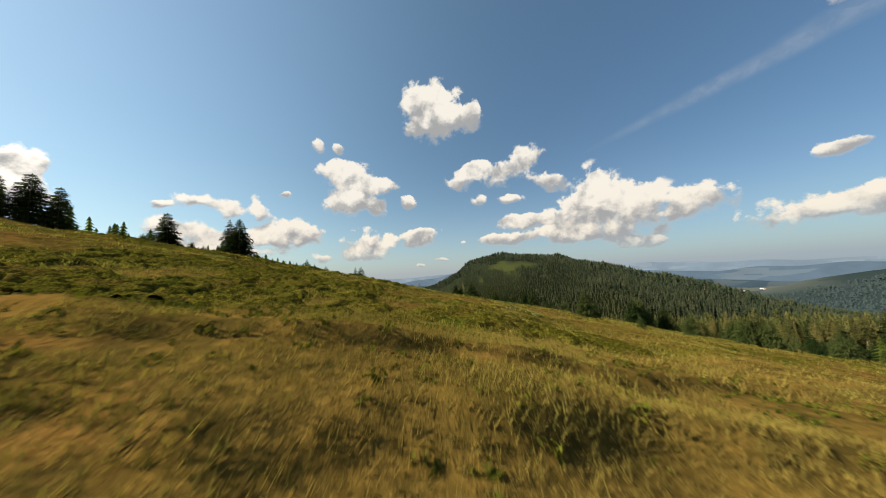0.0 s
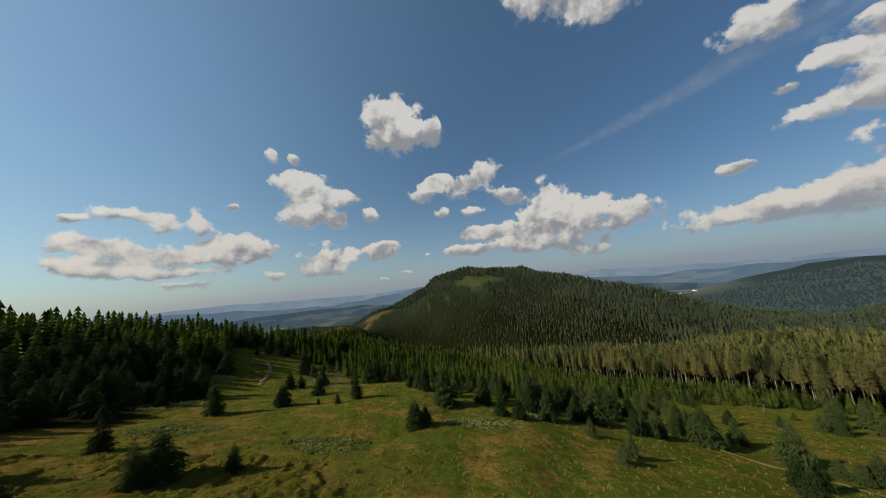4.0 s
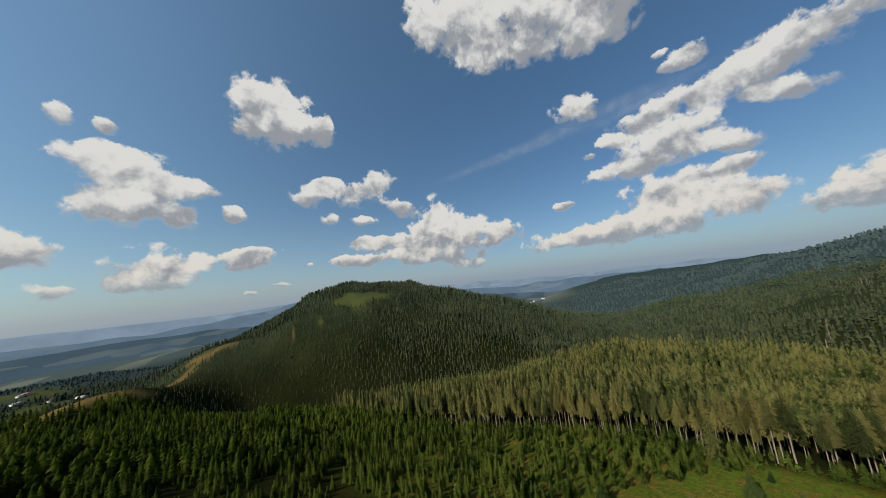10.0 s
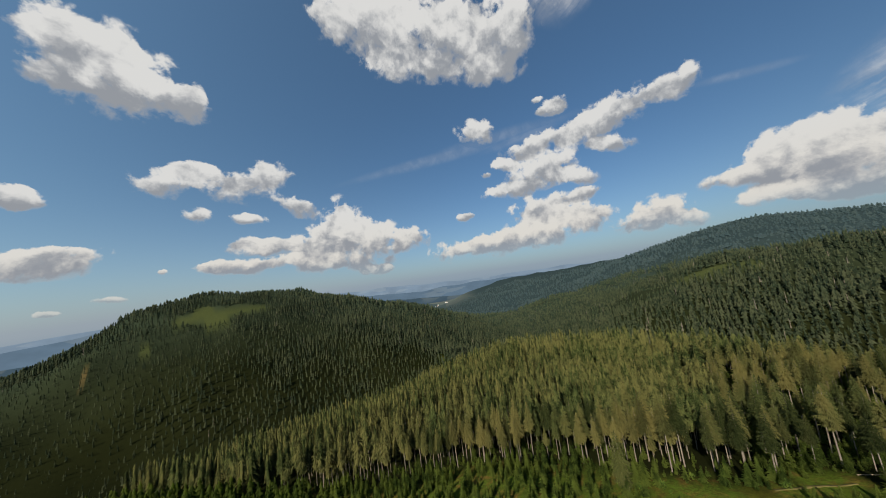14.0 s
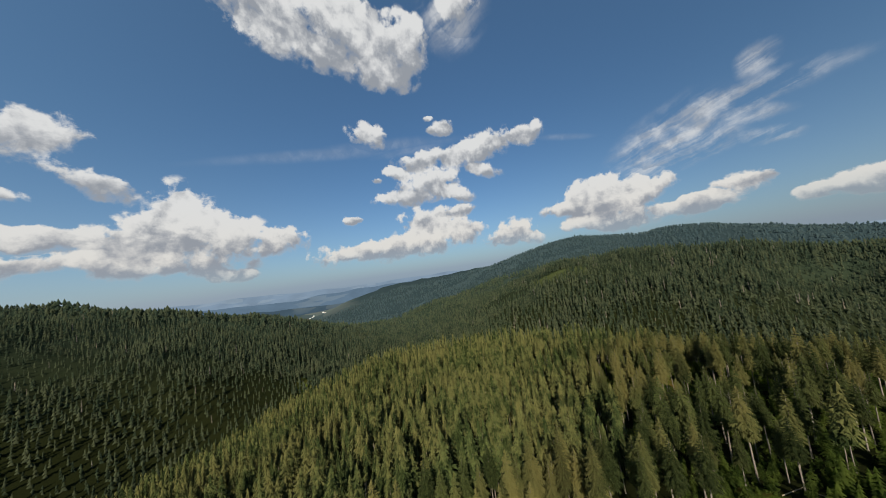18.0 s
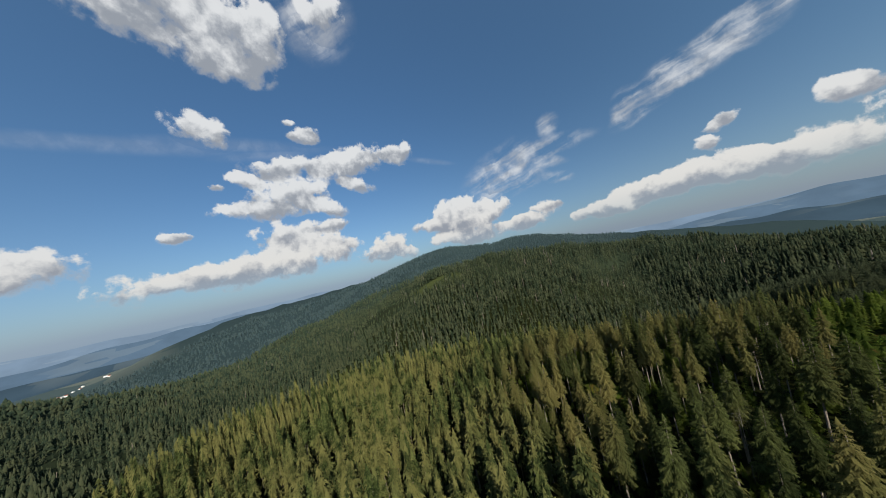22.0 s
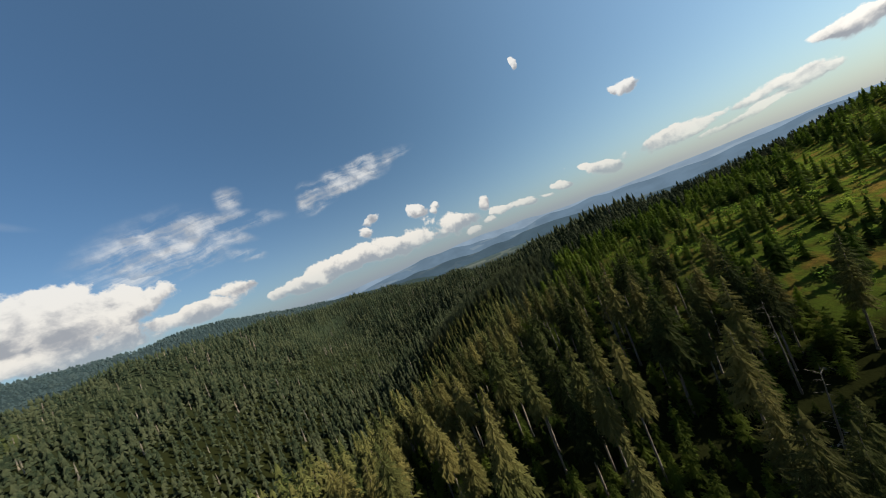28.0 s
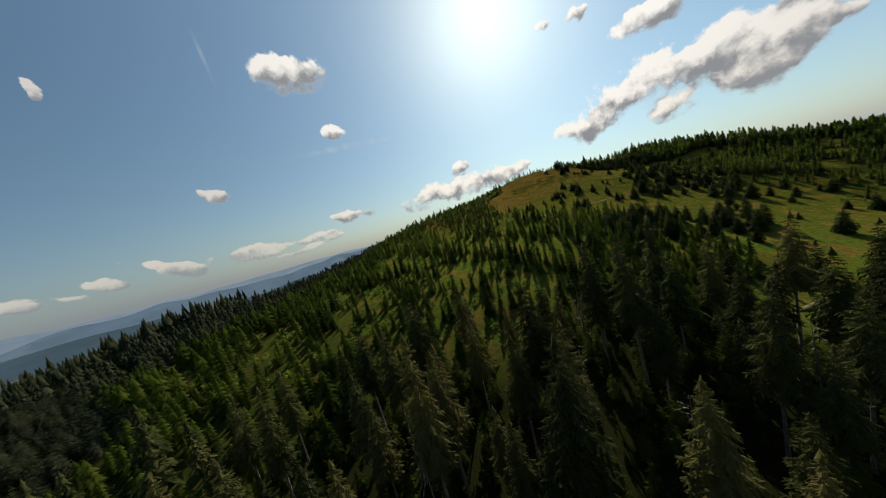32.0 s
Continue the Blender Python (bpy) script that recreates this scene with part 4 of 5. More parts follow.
def build_far_woods():
    rng = np.random.default_rng(5)
    for lo, hi, step, seed in ((0, 950, 7.8, 51), (950, 1500, 12.5, 52), (1500, 2300, 19.0, 53)):
        x, y = jittered(-1000, 2200, -1400, 1750, step, seed)
        d = np.hypot(x - 150, y - 100)
        keep = (d >= lo) & (d < hi) & ~near_zone(x, y) & ~clearings(x, y)
        keep &= ~((x < -200) & (y < 220)) & ~((x < 150) & (y < -350)) & ~((x > 1020) & (y < 250) & (d < 1450)) & (x < 2360)
        keep &= x > -980
        x, y = x[keep], y[keep]
        h = (16 + 5 * waves(x, y, 190, 13) + rng.normal(0, 3.0, len(x))).clip(6, 28) * (1.0 if lo < 1500 else 0.75)
        h = np.where((x < 150) & (y < -200) & (y > -420), h * 0.45, h)
        h = np.where((x < 460) & (y > 250), h * np.where(y < 760, 0.66, 0.74), h)
        h = np.where((x < 200) & (y > 470) & (y < 880), h * np.interp(x, [-60, 200], [0.45, 0.8]), h)
        dead = rng.random(len(x)) < np.where((x > 380) & (y < 420), 0.026, 0.012)
        if lo < 1500:
            scatter_trees("dead_trees", on_ground(x[dead], y[dead]), h[dead] * 0.9, FAR_MODELS, MAT_DEAD, "pale grey dead spruces scattered through the forest", seed + 10, 0.3, "dead trees")
        x, y, h = x[~dead], y[~dead], h[~dead]
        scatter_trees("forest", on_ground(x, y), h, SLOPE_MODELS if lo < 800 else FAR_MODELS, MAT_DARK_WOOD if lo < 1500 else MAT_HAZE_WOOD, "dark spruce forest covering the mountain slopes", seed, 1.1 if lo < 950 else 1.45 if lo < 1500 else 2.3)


build_far_woods()


def old_spots():
    """Where the old spruces stand: spots in the stretch that the way passes nearest, in a middle stretch, and beyond."""
    x, y = jittered(60, 440, -150, 470, 5.8, 61)
    keep = old_wood(x, y)
    gap = (waves(x, y, 45, 23) < -0.95) & (x > 240) & (x < 335) & (y > 0) & (y < 150)
    keep &= ~gap
    keep &= ~((x > 226) & (x < 345) & (y > -10) & (y < 122) & (np.random.default_rng(60).random(len(x)) < 0.38))
    x, y = x[keep], y[keep]
    edge = x - np.interp(y, EDGE_Y, EDGE_X)
    front = ((edge < 17) & (y > 84) & (y < 260)) | ((x > 230) & (x < 340) & (y > 15) & (y < 125))
    middle = ~front & (x < 375) & (y > -20) & (y < 330)
    return on_ground(x, y), front, middle


OLD, OLD_FRONT, OLD_MIDDLE = old_spots()


CREST_WOOD = []


def build_near_woods():
    rng = np.random.default_rng(8)
    h = (22.8 + rng.normal(0, 4.0, len(OLD))).clip(12, 31)
    h = h * np.interp(OLD[:, 1], [-60, 70], [0.5, 1.0])
    part_of = ~OLD_FRONT & ~OLD_MIDDLE
    scatter_trees("forest", OLD[part_of], h[part_of], BACK_MODELS, MAT_OLD_WOOD, "tall old spruce forest, olive in the low sun", 62)
    scatter_trees("forest", OLD[OLD_MIDDLE], h[OLD_MIDDLE], MID_MODELS, MAT_OLD_WOOD, "tall old spruce forest, olive in the low sun", 65)
    stems = [unit(trunk_mesh(20, 0.2, 90, 5), 25)]
    scatter_trees("forest_trunks", OLD[OLD_MIDDLE], h[OLD_MIDDLE], stems, MAT_BARK, "bare grey trunks of the old spruce forest", 65, category="tree trunks")
    x, y = jittered(-170, 440, -230, 470, 4.5, 63)
    hollow = waves(x, y, 30, 17)
    strips = (x > 100) & (x < 262) & (y > -200) & (y < 60)
    keep = ~old_wood(x, y) & ~inside(x, y, OPEN) & ~clearings(x, y) & ((hollow > np.where(strips, -0.10, np.where((x < 110) & (y > 125) & (y < 260), -0.3, -0.75))) | (x > 300))
    x, y = x[keep], y[keep]
    crest = np.clip((-x - 45) / 35, 0, 1)
    tall = 6.0 + 0.8 * np.clip((x - 95) / 40, 0, 1) * np.clip((105 - y) / 50, 0, 1) + 5.0 * crest * np.clip((y - 108) / 45, 0, 1) + 4.5 * np.clip((-40 - y) / 60, 0, 1) * np.clip((x - 110) / 60, 0, 1) + 5.5 * np.clip((y - 250) / 90, 0, 1) + 5.0 * np.clip((x - 300) / 30, 0, 1)
    h = (tall + 1.3 * waves(x, y, 50, 19) + rng.normal(0, 1.9, len(x))).clip(1.8, 19)
    h = np.where((y > 340) & (x < 0), 0.5 * h, h)
    far = (y > 280) | (y < -50) | (x < -150) | (x > 300)
    single = (x > -112) & (x < -14) & (y > 78) & (y < 152)
    CREST_WOOD.extend(zip(x[single], y[single], h[single] / 6.0 * rng.uniform(0.75, 1.1, int(single.sum()))))
    x, y, h, far = x[~single], y[~single], h[~single], far[~single]
    scatter_trees("forest", on_ground(x[~far], y[~far]), h[~far], YOUNG_MODELS, MAT_YOUNG_WOOD, "dense young spruce wood on the slope", 64, 1.4)
    near = far & (x > 275) & (y > -230) & (y < 60)
    h = np.where(near, 0.72 * h, h)
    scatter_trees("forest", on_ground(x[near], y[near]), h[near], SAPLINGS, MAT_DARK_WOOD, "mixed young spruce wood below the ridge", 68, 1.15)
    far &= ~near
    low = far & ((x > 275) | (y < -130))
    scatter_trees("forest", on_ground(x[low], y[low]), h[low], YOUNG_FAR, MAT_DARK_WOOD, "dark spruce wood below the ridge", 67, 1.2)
    far &= ~low
    scatter_trees("forest", on_ground(x[far], y[far]), h[far], YOUNG_FAR, MAT_YOUNG_WOOD, "dense young spruce wood on the slope", 66, 1.2)


build_near_woods()

# ---- single trees ----


def thing(name, label, category, group=""):
    ob = new(name)
    ob.empty_display_size = 0.5
    return tagged(ob, label, category, group)


def spruce(name, label, group, height, start, reach, whorls, per, segs, thick, mat, seed, sag=0.55, width=0.30, fall=0.85, hang=0.5):
    root = thing(name, label, "spruce tree", group)
    mesh_object("trunk", *trunk_mesh(height, thick, seed), MAT_BARK, root, smooth=True)
    mesh_object("crown", *spruce_crown(height, start, reach, whorls, per, segs, seed, sag=sag, width=width, fall=fall, hang=hang), mat, root)
    return root


def plant(models, spots, scales, seed):
    """Puts the models out at the spots, turned at random; the first use of a model is the model itself."""
    rng = np.random.default_rng(seed)
    used = set()
    for (x, y, z), k in zip(spots, scales):
        n = int(rng.integers(0, len(models))) if len(used) == len(models) else len(used)
        a = rng.uniform(0, 6.28)
        m = Matrix.Translation((x, y, z)) @ Matrix.Rotation(a, 4, "Z") @ Matrix.Rotation(rng.normal(0, 0.02), 4, "X")
        if n in used:
            ob = copy_thing(models[n], m)
        else:
            ob = models[n]
            ob.matrix_basis = m
            used.add(n)
        ob.scale = (k * rng.uniform(0.9, 1.12), k * rng.uniform(0.9, 1.12), k)


OLD_LABEL = "tall old spruce with drooping olive boughs and bare lower trunk"
OLD_TREES = [spruce("spruce", OLD_LABEL, "old spruces of the forest", 25, 25 * s, r, 20, 9, 5, 0.24, MAT_OLD, 100 + k, sag=0.72, width=0.34, fall=0.7, hang=1.0)
             for k, (s, r) in enumerate(((0.44, 3.1), (0.50, 2.9), (0.40, 3.3), (0.54, 2.7), (0.46, 3.1), (0.42, 2.6)))]
rng_old = np.random.default_rng(70)
plant(OLD_TREES, OLD[OLD_FRONT], (0.88 + rng_old.normal(0, 0.13, int(OLD_FRONT.sum()))).clip(0.55, 1.15) * np.interp(OLD[OLD_FRONT, 1], [-10, 80], [0.6, 1.0]), 71)

YOUNG_LABEL = "dark green young spruce with boughs to the ground, standing in grass"
YOUNG_TREES = [spruce("young_spruce", YOUNG_LABEL, "young spruces on the meadow", 6, 0.1, r, 20, 9, 3, 0.09, MAT_YOUNG, 200 + k, sag=0.42, width=0.46, hang=0.7)
               for k, r in enumerate((1.9, 2.2, 1.7, 2.4, 2.0))]


CREST_TREES = [spruce("spruce", "tall dark spruce standing alone on the grassy crest", "spruces on the crest", h, 0.4, r, 28, 10, 4, 0.19, MAT_YOUNG, 240 + k, sag=0.34, width=0.50, fall=f, hang=0.6)
               for k, (h, r, f) in enumerate(((11.4, 2.9, 0.5), (10.4, 3.4, 0.78), (10.0, 3.0, 0.85)))]
CREST = [(-76, 66, 0.97), (-52.4, 61.5, 1.0), (-54.3, 61.2, 1.0), (-99, 60.5, 0.98), (-101, 57, 1.08), (-105, 54, 0.95)]
plant(CREST_TREES, [(x, y, ground_z(x, y)) for x, y, _ in CREST], [k for *_, k in CREST], 76)


def meadow_spruces():
    """Single spruces on the open ridge: those along the way, then loose groups down the slope."""
    fixed = [(-42, 73, 0.8), (-38, 76, 0.6), (-31, 81, 0.9), (-30, 83, 1.0), (-23, 85, 0.6),
             (-47, 81, 0.8), (-44, 90, 0.8), (0, 100, 0.9), (2, 101, 0.7), (31, 124, 0.7), (46, 70, 1.35), (44, 68, 1.1), (48, 72, 1.25), (32, 63, 0.7), (29, 61, 1.05),
             (57, 82, 1.1), (60, 71, 1.1), (55, 73, 1.25), (49, 59, 0.7), (66, 90, 1.0), (88, 93, 1.1), (84, 96, 0.7), (108, 158, 0.75), (-43, 151, 0.8), (-56, 186, 0.75),
             (-26, 155, 0.6), (-18, 155, 0.7), (-13, 163, 0.9), (-57, 212, 0.8), (61, 55, 1.0), (63, 58, 0.8), (58, 57, 1.1), (66, 53, 0.7), (60, 61, 0.9), (85, 36, 0.9), (88, 39, 1.0), (82, 40, 0.7), (35, 91, 0.6), (39, 94, 0.7),
             (37, 103, 0.7), (57, 110, 0.9), (55, 113, 0.8), (60, 112, 1.0), (70, 118, 1.0), (73, 121, 1.1), (66, 120, 0.9), (96, 70, 1.1), (99, 74, 1.2), (94, 76, 0.9), (102, 68, 1.0), (20, 30, 0.25), (-20, 118, 0.5), (-79, 65, 0.6), (-71, 68, 0.7), (-67, 67, 0.55), (-56, 63, 0.5), (-86, 64, 0.55), (-83, 66, 0.65)]
    spots = [(x, y) for x, y, _ in fixed]
    scale = [k for *_, k in fixed]
    rng = np.random.default_rng(72)
    x, y = jittered(-110, 205, 92, 225, 5.6, 73)
    density = 0.2 + 0.95 * np.exp(-((x - 35) / 55) ** 2 - ((y - 152) / 34) ** 2) + 0.45 * np.clip((y - 185) / 30, 0, 1) + 0.5 * np.clip((-78 - x) / 12, 0, 1)
    density = np.where((x > 100) & (y < 170), 0.05, density)
    density = np.where(x < 5, 0.55 * density, density)
    density = density * np.clip((y - 96) / 22, 0, 1)
    keep = inside(x, y, OPEN) & (rng.random(len(x)) < density) & (waves(x, y, 26, 29) > -0.5)
    keep &= ~((x > -100) & (x < -48) & (y > 150) & (y < 212) & (np.abs(y - 150 - (-x - 48) * 0.9) < 9))
    spots += list(zip(x[keep], y[keep]))
    scale += list((1.05 + 0.3 * rng.normal(0, 1, int(keep.sum()))).clip(0.3, 1.6))
    x, y = jittered(-135, 105, -30, 100, 11.0, 74)
    away = np.hypot(x, y - 30) > 75
    keep = inside(x, y, OPEN) & away & (rng.random(len(x)) < 0.28) & ((x < -80) | (x > 70))
    spots += list(zip(x[keep], y[keep]))
    scale += list((0.7 + 0.3 * rng.normal(0, 1, int(keep.sum()))).clip(0.3, 1.3))
    x, y = jittered(136, 176, 80, 132, 5.4, 77)
    keep = (rng.random(len(x)) < 0.62) & (x - 136 < 46 - 0.5 * (y - 80))
    spots += list(zip(x[keep], y[keep]))
    scale += list(rng.uniform(0.9, 1.75, int(keep.sum())))
    spots += [(x, y) for x, y, _ in CREST_WOOD]
    scale += [k for *_, k in CREST_WOOD]
    xy = np.array(spots)
    plant(YOUNG_TREES, on_ground(xy[:, 0], xy[:, 1]), scale, 75)
    return len(xy)


meadow_spruces()

pale_spruce = spruce("spruce", "broad pale yellow-green spruce at the forest edge", "", 21, 4.5, 3.4, 18, 9, 5, 0.26, MAT_PALE, 301, sag=0.6, width=0.36, fall=0.5, hang=1.0)
pale_spruce.matrix_basis = Matrix.Translation((184, 157, ground_z(184, 157) - 0.2))


def dead_spruce(x, y, height, seed, lean):
    """A bare grey snag with broken branches."""
    root = thing("dead_spruce", "bare grey dead spruce with broken branches", "dead tree", "dead spruces")
    mesh_object("trunk", *trunk_mesh(height, 0.16, seed), MAT_SNAG, root, smooth=True)
    rng = np.random.default_rng(seed)
    for k in range(26):
        verts, faces = [], []
        bough(verts, faces, height * rng.uniform(0.25, 0.95), rng.uniform(0, 6.28), rng.uniform(0.5, 1.7), rng, 2, 0.35, 0.05)
        mesh_object("branch", verts, faces, MAT_SNAG, root)
    root.matrix_basis = Matrix.Translation((x, y, ground_z(x, y) - 0.2)) @ Matrix.Rotation(radians(lean), 4, "Y")


for k, (x, y, height, lean) in enumerate(((144, 152, 5, 12), (258, 66, 17, 2), (262, 76, 15, -3), (238, 66, 18, 1), (277, 52, 16, 3), (291, 40, 15, 2), (248, 92, 19, -2))):
    dead_spruce(x, y, height, 320 + k, lean)

# ---- meadow ----


def strew(name, spots, sizes, model, mat, label, category, seed):
    """Small plants in one object, each turned and sized on its own."""
    return scatter_trees(name, spots, sizes, model, mat, label, seed, category=category)


def tuft(blades, spread, seed, wide=0.045, lean=0.35):
    """A tuft of grass one metre high: bent blades."""
    rng = np.random.default_rng(seed)
    verts, faces = [], []
    for k in range(blades):
        a, b = rng.uniform(0, 6.28), rng.uniform(0, 6.28)
        x, y = spread * rng.uniform(0, 1) * math.cos(b), spread * rng.uniform(0, 1) * math.sin(b)
        out, h = lean * rng.uniform(0.2, 1.2), rng.uniform(0.55, 1.1)
        c, s = math.cos(a), math.sin(a)
        first = len(verts)
        verts += [(x - wide * s, y + wide * c, 0), (x + wide * s, y - wide * c, 0), (x + out * c, y + out * s, h)]
        faces.append((first, first + 1, first + 2))
    return np.array(verts), np.array(faces)


def leaf_ball(leaves, size, seed, flat=0.7, low=0.0):
    """A loose clump of leaves one metre high."""
    rng = np.random.default_rng(seed)
    verts, faces = [], []
    for k in range(leaves):
        d = rng.normal(0, 1, 3)
        d /= np.linalg.norm(d)
        p = d * rng.uniform(0.55, 1.0) * np.array([0.5, 0.5, 0.5 * flat])
        p[2] = abs(p[2]) * 1.6 + low
        u = rng.normal(0, 1, 3)
        u -= d * (u @ d) * 0.6
        u /= np.linalg.norm(u)
        v = np.cross(d, u)
        w = size * rng.uniform(0.7, 1.3)
        first = len(verts)
        verts += [tuple(p - u * w), tuple(p + v * w * 0.55 + d * w * 0.2), tuple(p + u * w), tuple(p - v * w * 0.55 + d * w * 0.2)]
        faces += [(first, first + 1, first + 2), (first, first + 2, first + 3)]
    return np.array(verts), np.array(faces)


GRASS = [tuft(7, 0.7, s, 0.045, 0.9) for s in range(6)]
BILBERRY = [leaf_ball(16, 0.17, s + 40, 0.9) for s in range(5)]
BUSH = [leaf_ball(80, 0.115, s + 50, 1.1) for s in range(5)]
DOCK = [leaf_ball(7, 0.36, s + 60, 0.5, 0.1) for s in range(5)]


def build_grass():
    rng = np.random.default_rng(80)
    for x0, x1, y0, y1, step, size, seed in ((-7, 8, -1, 12, 0.125, 0.13, 80), (-22, 24, -4, 34, 0.34, 0.19, 81), (-50, 55, -6, 80, 0.8, 0.30, 82), (-75, 130, 20, 165, 1.9, 0.48, 83)):
        x, y = jittered(x0, x1, y0, y1, step, seed)
        keep = inside(x, y, OPEN) & (waves(x, y, 14, 33) + 0.6 * waves(x, y, 4, 34) > -0.55) & (np.hypot(x, y) > 0.8)
        if seed == 81:
            keep &= ~((x > -7) & (x < 8) & (y > -1) & (y < 12))
        if seed > 81:
            keep &= ~((x > -22) & (x < 24) & (y > -4) & (y < 34))
        if seed > 82:
            keep &= ~((x > -50) & (x < 55) & (y < 80))
        x, y = x[keep], y[keep]
        strew("grass", on_ground(x, y) + (0, 0, 0.18), size * rng.uniform(0.6, 1.3, len(x)), GRASS, MAT_STRAW, "dry straw-coloured mountain grass", "grass", seed)
    for x0, x1, y0, y1, step, size, seed in ((-24, 26, -3, 36, 0.55, 0.26, 84), (-50, 60, -4, 100, 1.7, 0.5, 85)):
        x, y = jittered(x0, x1, y0, y1, step, seed)
        keep = inside(x, y, OPEN) & (waves(x, y, 14, 33) + 0.5 * waves(x, y, 5, 35) < 0.25) & (np.hypot(x, y) > 1.2)
        if seed > 84:
            keep &= ~((x > -24) & (x < 26) & (y > -3) & (y < 36))
        x, y = x[keep], y[keep]
        if seed == 84:  # a lush drift above the old track
            bx, by = jittered(-16, 10, 3, 26, 0.36, 99)
            lush = (by - bx > 8.6 + waves(bx, by, 6, 36)) & (by - bx < 17 + 1.5 * waves(bx, by, 5, 38)) & (by > 0.35 * bx + 5.8)
            x, y = np.append(x, bx[lush]), np.append(y, by[lush])
        strew("bilberry", on_ground(x, y) + (0, 0, 0.14), size * rng.uniform(0.6, 1.3, len(x)), BILBERRY, MAT_BILBERRY, "low yellow-green bilberry shrubs in the grass", "shrubs", seed)


build_grass()


def heath_cover(x, y):
    """How thick the dwarf shrubs lie: above zero where there is a mat."""
    lay = waves(x, y, 13, 43) + 0.55 * waves(x, y, 4, 44) + 0.22 * waves(x, y, 1.3, 45) + 0.25 * np.clip((-4 - x) / 6, -1.5, 1.5) + 0.30
    thin = np.clip((y - 24 - 0.25 * (-10 - x)) / 9, 0, 1)
    return lay - thin * (0.5 + 0.5 * np.clip((x + 22) / 14, 0, 1))


def hummocks(x, y, cell):
    """Distance to the middle of the nearest cushion, in cushion widths; the cushions lie askew and a little longer than wide."""
    u, v = 0.94 * x - 0.34 * y, 0.34 * x + 0.94 * y
    u, v = u + 0.3 * cell * waves(x, y, 3.1 * cell, 46), v + 0.3 * cell * waves(x, y, 2.7 * cell, 47)
    cx, cy = np.floor(u / cell), np.floor(v / (0.62 * cell))
    near = np.full(x.shape, 9.0)
    for i in (-1, 0, 1):
        for j in (-1, 0, 1):
            ux, uy = cx + i, cy + j
            h = np.sin(ux * 127.1 + uy * 311.7) * 43758.5
            g = np.sin(ux * 269.5 + uy * 183.3) * 24634.6
            px, py = (ux + h - np.floor(h)) * cell, (uy + g - np.floor(g)) * 0.62 * cell
            near = np.minimum(near, np.hypot(u - px, (v - py) * 1.45) / cell)
    return near


def build_heath():
    """Hummocky mats of dwarf shrubs on the slope above the old track."""
    rng = np.random.default_rng(125)
    for x0, x1, y0, y1, step, cell, seed in ((-26, 9, 7.0, 36, 0.11, 0.52, 120), (-62, 20, 32, 90, 0.27, 0.9, 121)):
        xs, ys = np.arange(x0, x1, step), np.arange(y0, y1, step)
        gx, gy = np.meshgrid(xs, ys)
        lay = heath_cover(gx, gy)
        rim = np.minimum(np.minimum(gx - x0, x1 - gx), np.minimum(gy - y0, y1 - gy))
        if seed == 120:
            lay = np.minimum(lay, (gy - 0.35 * gx - 9.0) * 0.5)
        else:
            lay = np.minimum(lay, (rim - 0.6) * 0.6)
            lay = np.where((gx > -25) & (gx < 8) & (gy < 35), -1.0, lay)
        near = hummocks(gx, gy, cell)
        cover = np.clip(lay / 0.5, -1, 1)
        dome = np.clip(1 - near * near * 1.9, 0, 1) ** 0.75
        leafy_top = 0.035 * waves(gx, gy, 0.21, 48) + 0.02 * rng.normal(0, 1, gx.shape)
        gz = land(gx, gy) + np.where(cover > 0, 0.02 + cover * ((0.50 if seed == 120 else 0.46) * cell * dome + leafy_top), 0.3 * cover - 0.02)
        i = np.arange(gx.size).reshape(gx.shape)
        quads = np.stack([i[:-1, :-1], i[:-1, 1:], i[1:, 1:], i[1:, :-1]], -1).reshape(-1, 4)
        quads = quads[cover.ravel()[quads].max(1) > -0.3]
        used, back = np.unique(quads, return_inverse=True)
        verts = np.stack([gx, gy, gz], -1).reshape(-1, 3)[used]
        tagged(mesh_object("heath", verts, back.reshape(-1, 4), MAT_HEATH, smooth=True), "hummocky olive-brown mats of dwarf shrubs in the meadow", "shrubs", kind="stuff")
        # Long grass that grows over the rims of the mats.
        x, y = jittered(x0, x1, y0, y1, 0.24 if seed == 120 else 0.6, seed + 2)
        edge = heath_cover(x, y)
        keep = inside(x, y, OPEN) & (np.abs(edge + 0.05) < 0.30) & (rng.random(len(x)) < 0.75)
        x, y = x[keep], y[keep]
        strew("grass", on_ground(x, y) + (0, 0, 0.17), (0.30 if seed == 120 else 0.42) * rng.uniform(0.6, 1.3, len(x)), GRASS, MAT_STRAW, "dry grass along the rims of the heath", "grass", seed + 4)


build_heath()


def build_ledges():
    """Brown tufts added along the two ledges of the old track, for the dark shade under them."""
    rng = np.random.default_rng(110)
    for x0, x1, start, lean, count in ((-8, 4, 2.7, 0.20, 420), (-5, 14, 4.9, 0.30, 520)):
        x = rng.uniform(x0, x1, count)
        y = start + lean * x - 0.25 * np.sin(0.9 * x + start) - 0.12 * np.sin(2.3 * x) + rng.normal(-0.05, 0.10, count)
        keep = waves(x, y, 3, 41) > -0.7
        x, y = x[keep], y[keep]
        strew("ledge_tufts", on_ground(x, y) + (0, 0, 0.14), rng.uniform(0.10, 0.24, len(x)), GRASS, MAT_LEDGE_TUFTS, "brown tufts added for the dark shade under a worn ledge", "grass", 111 + int(start))


build_ledges()


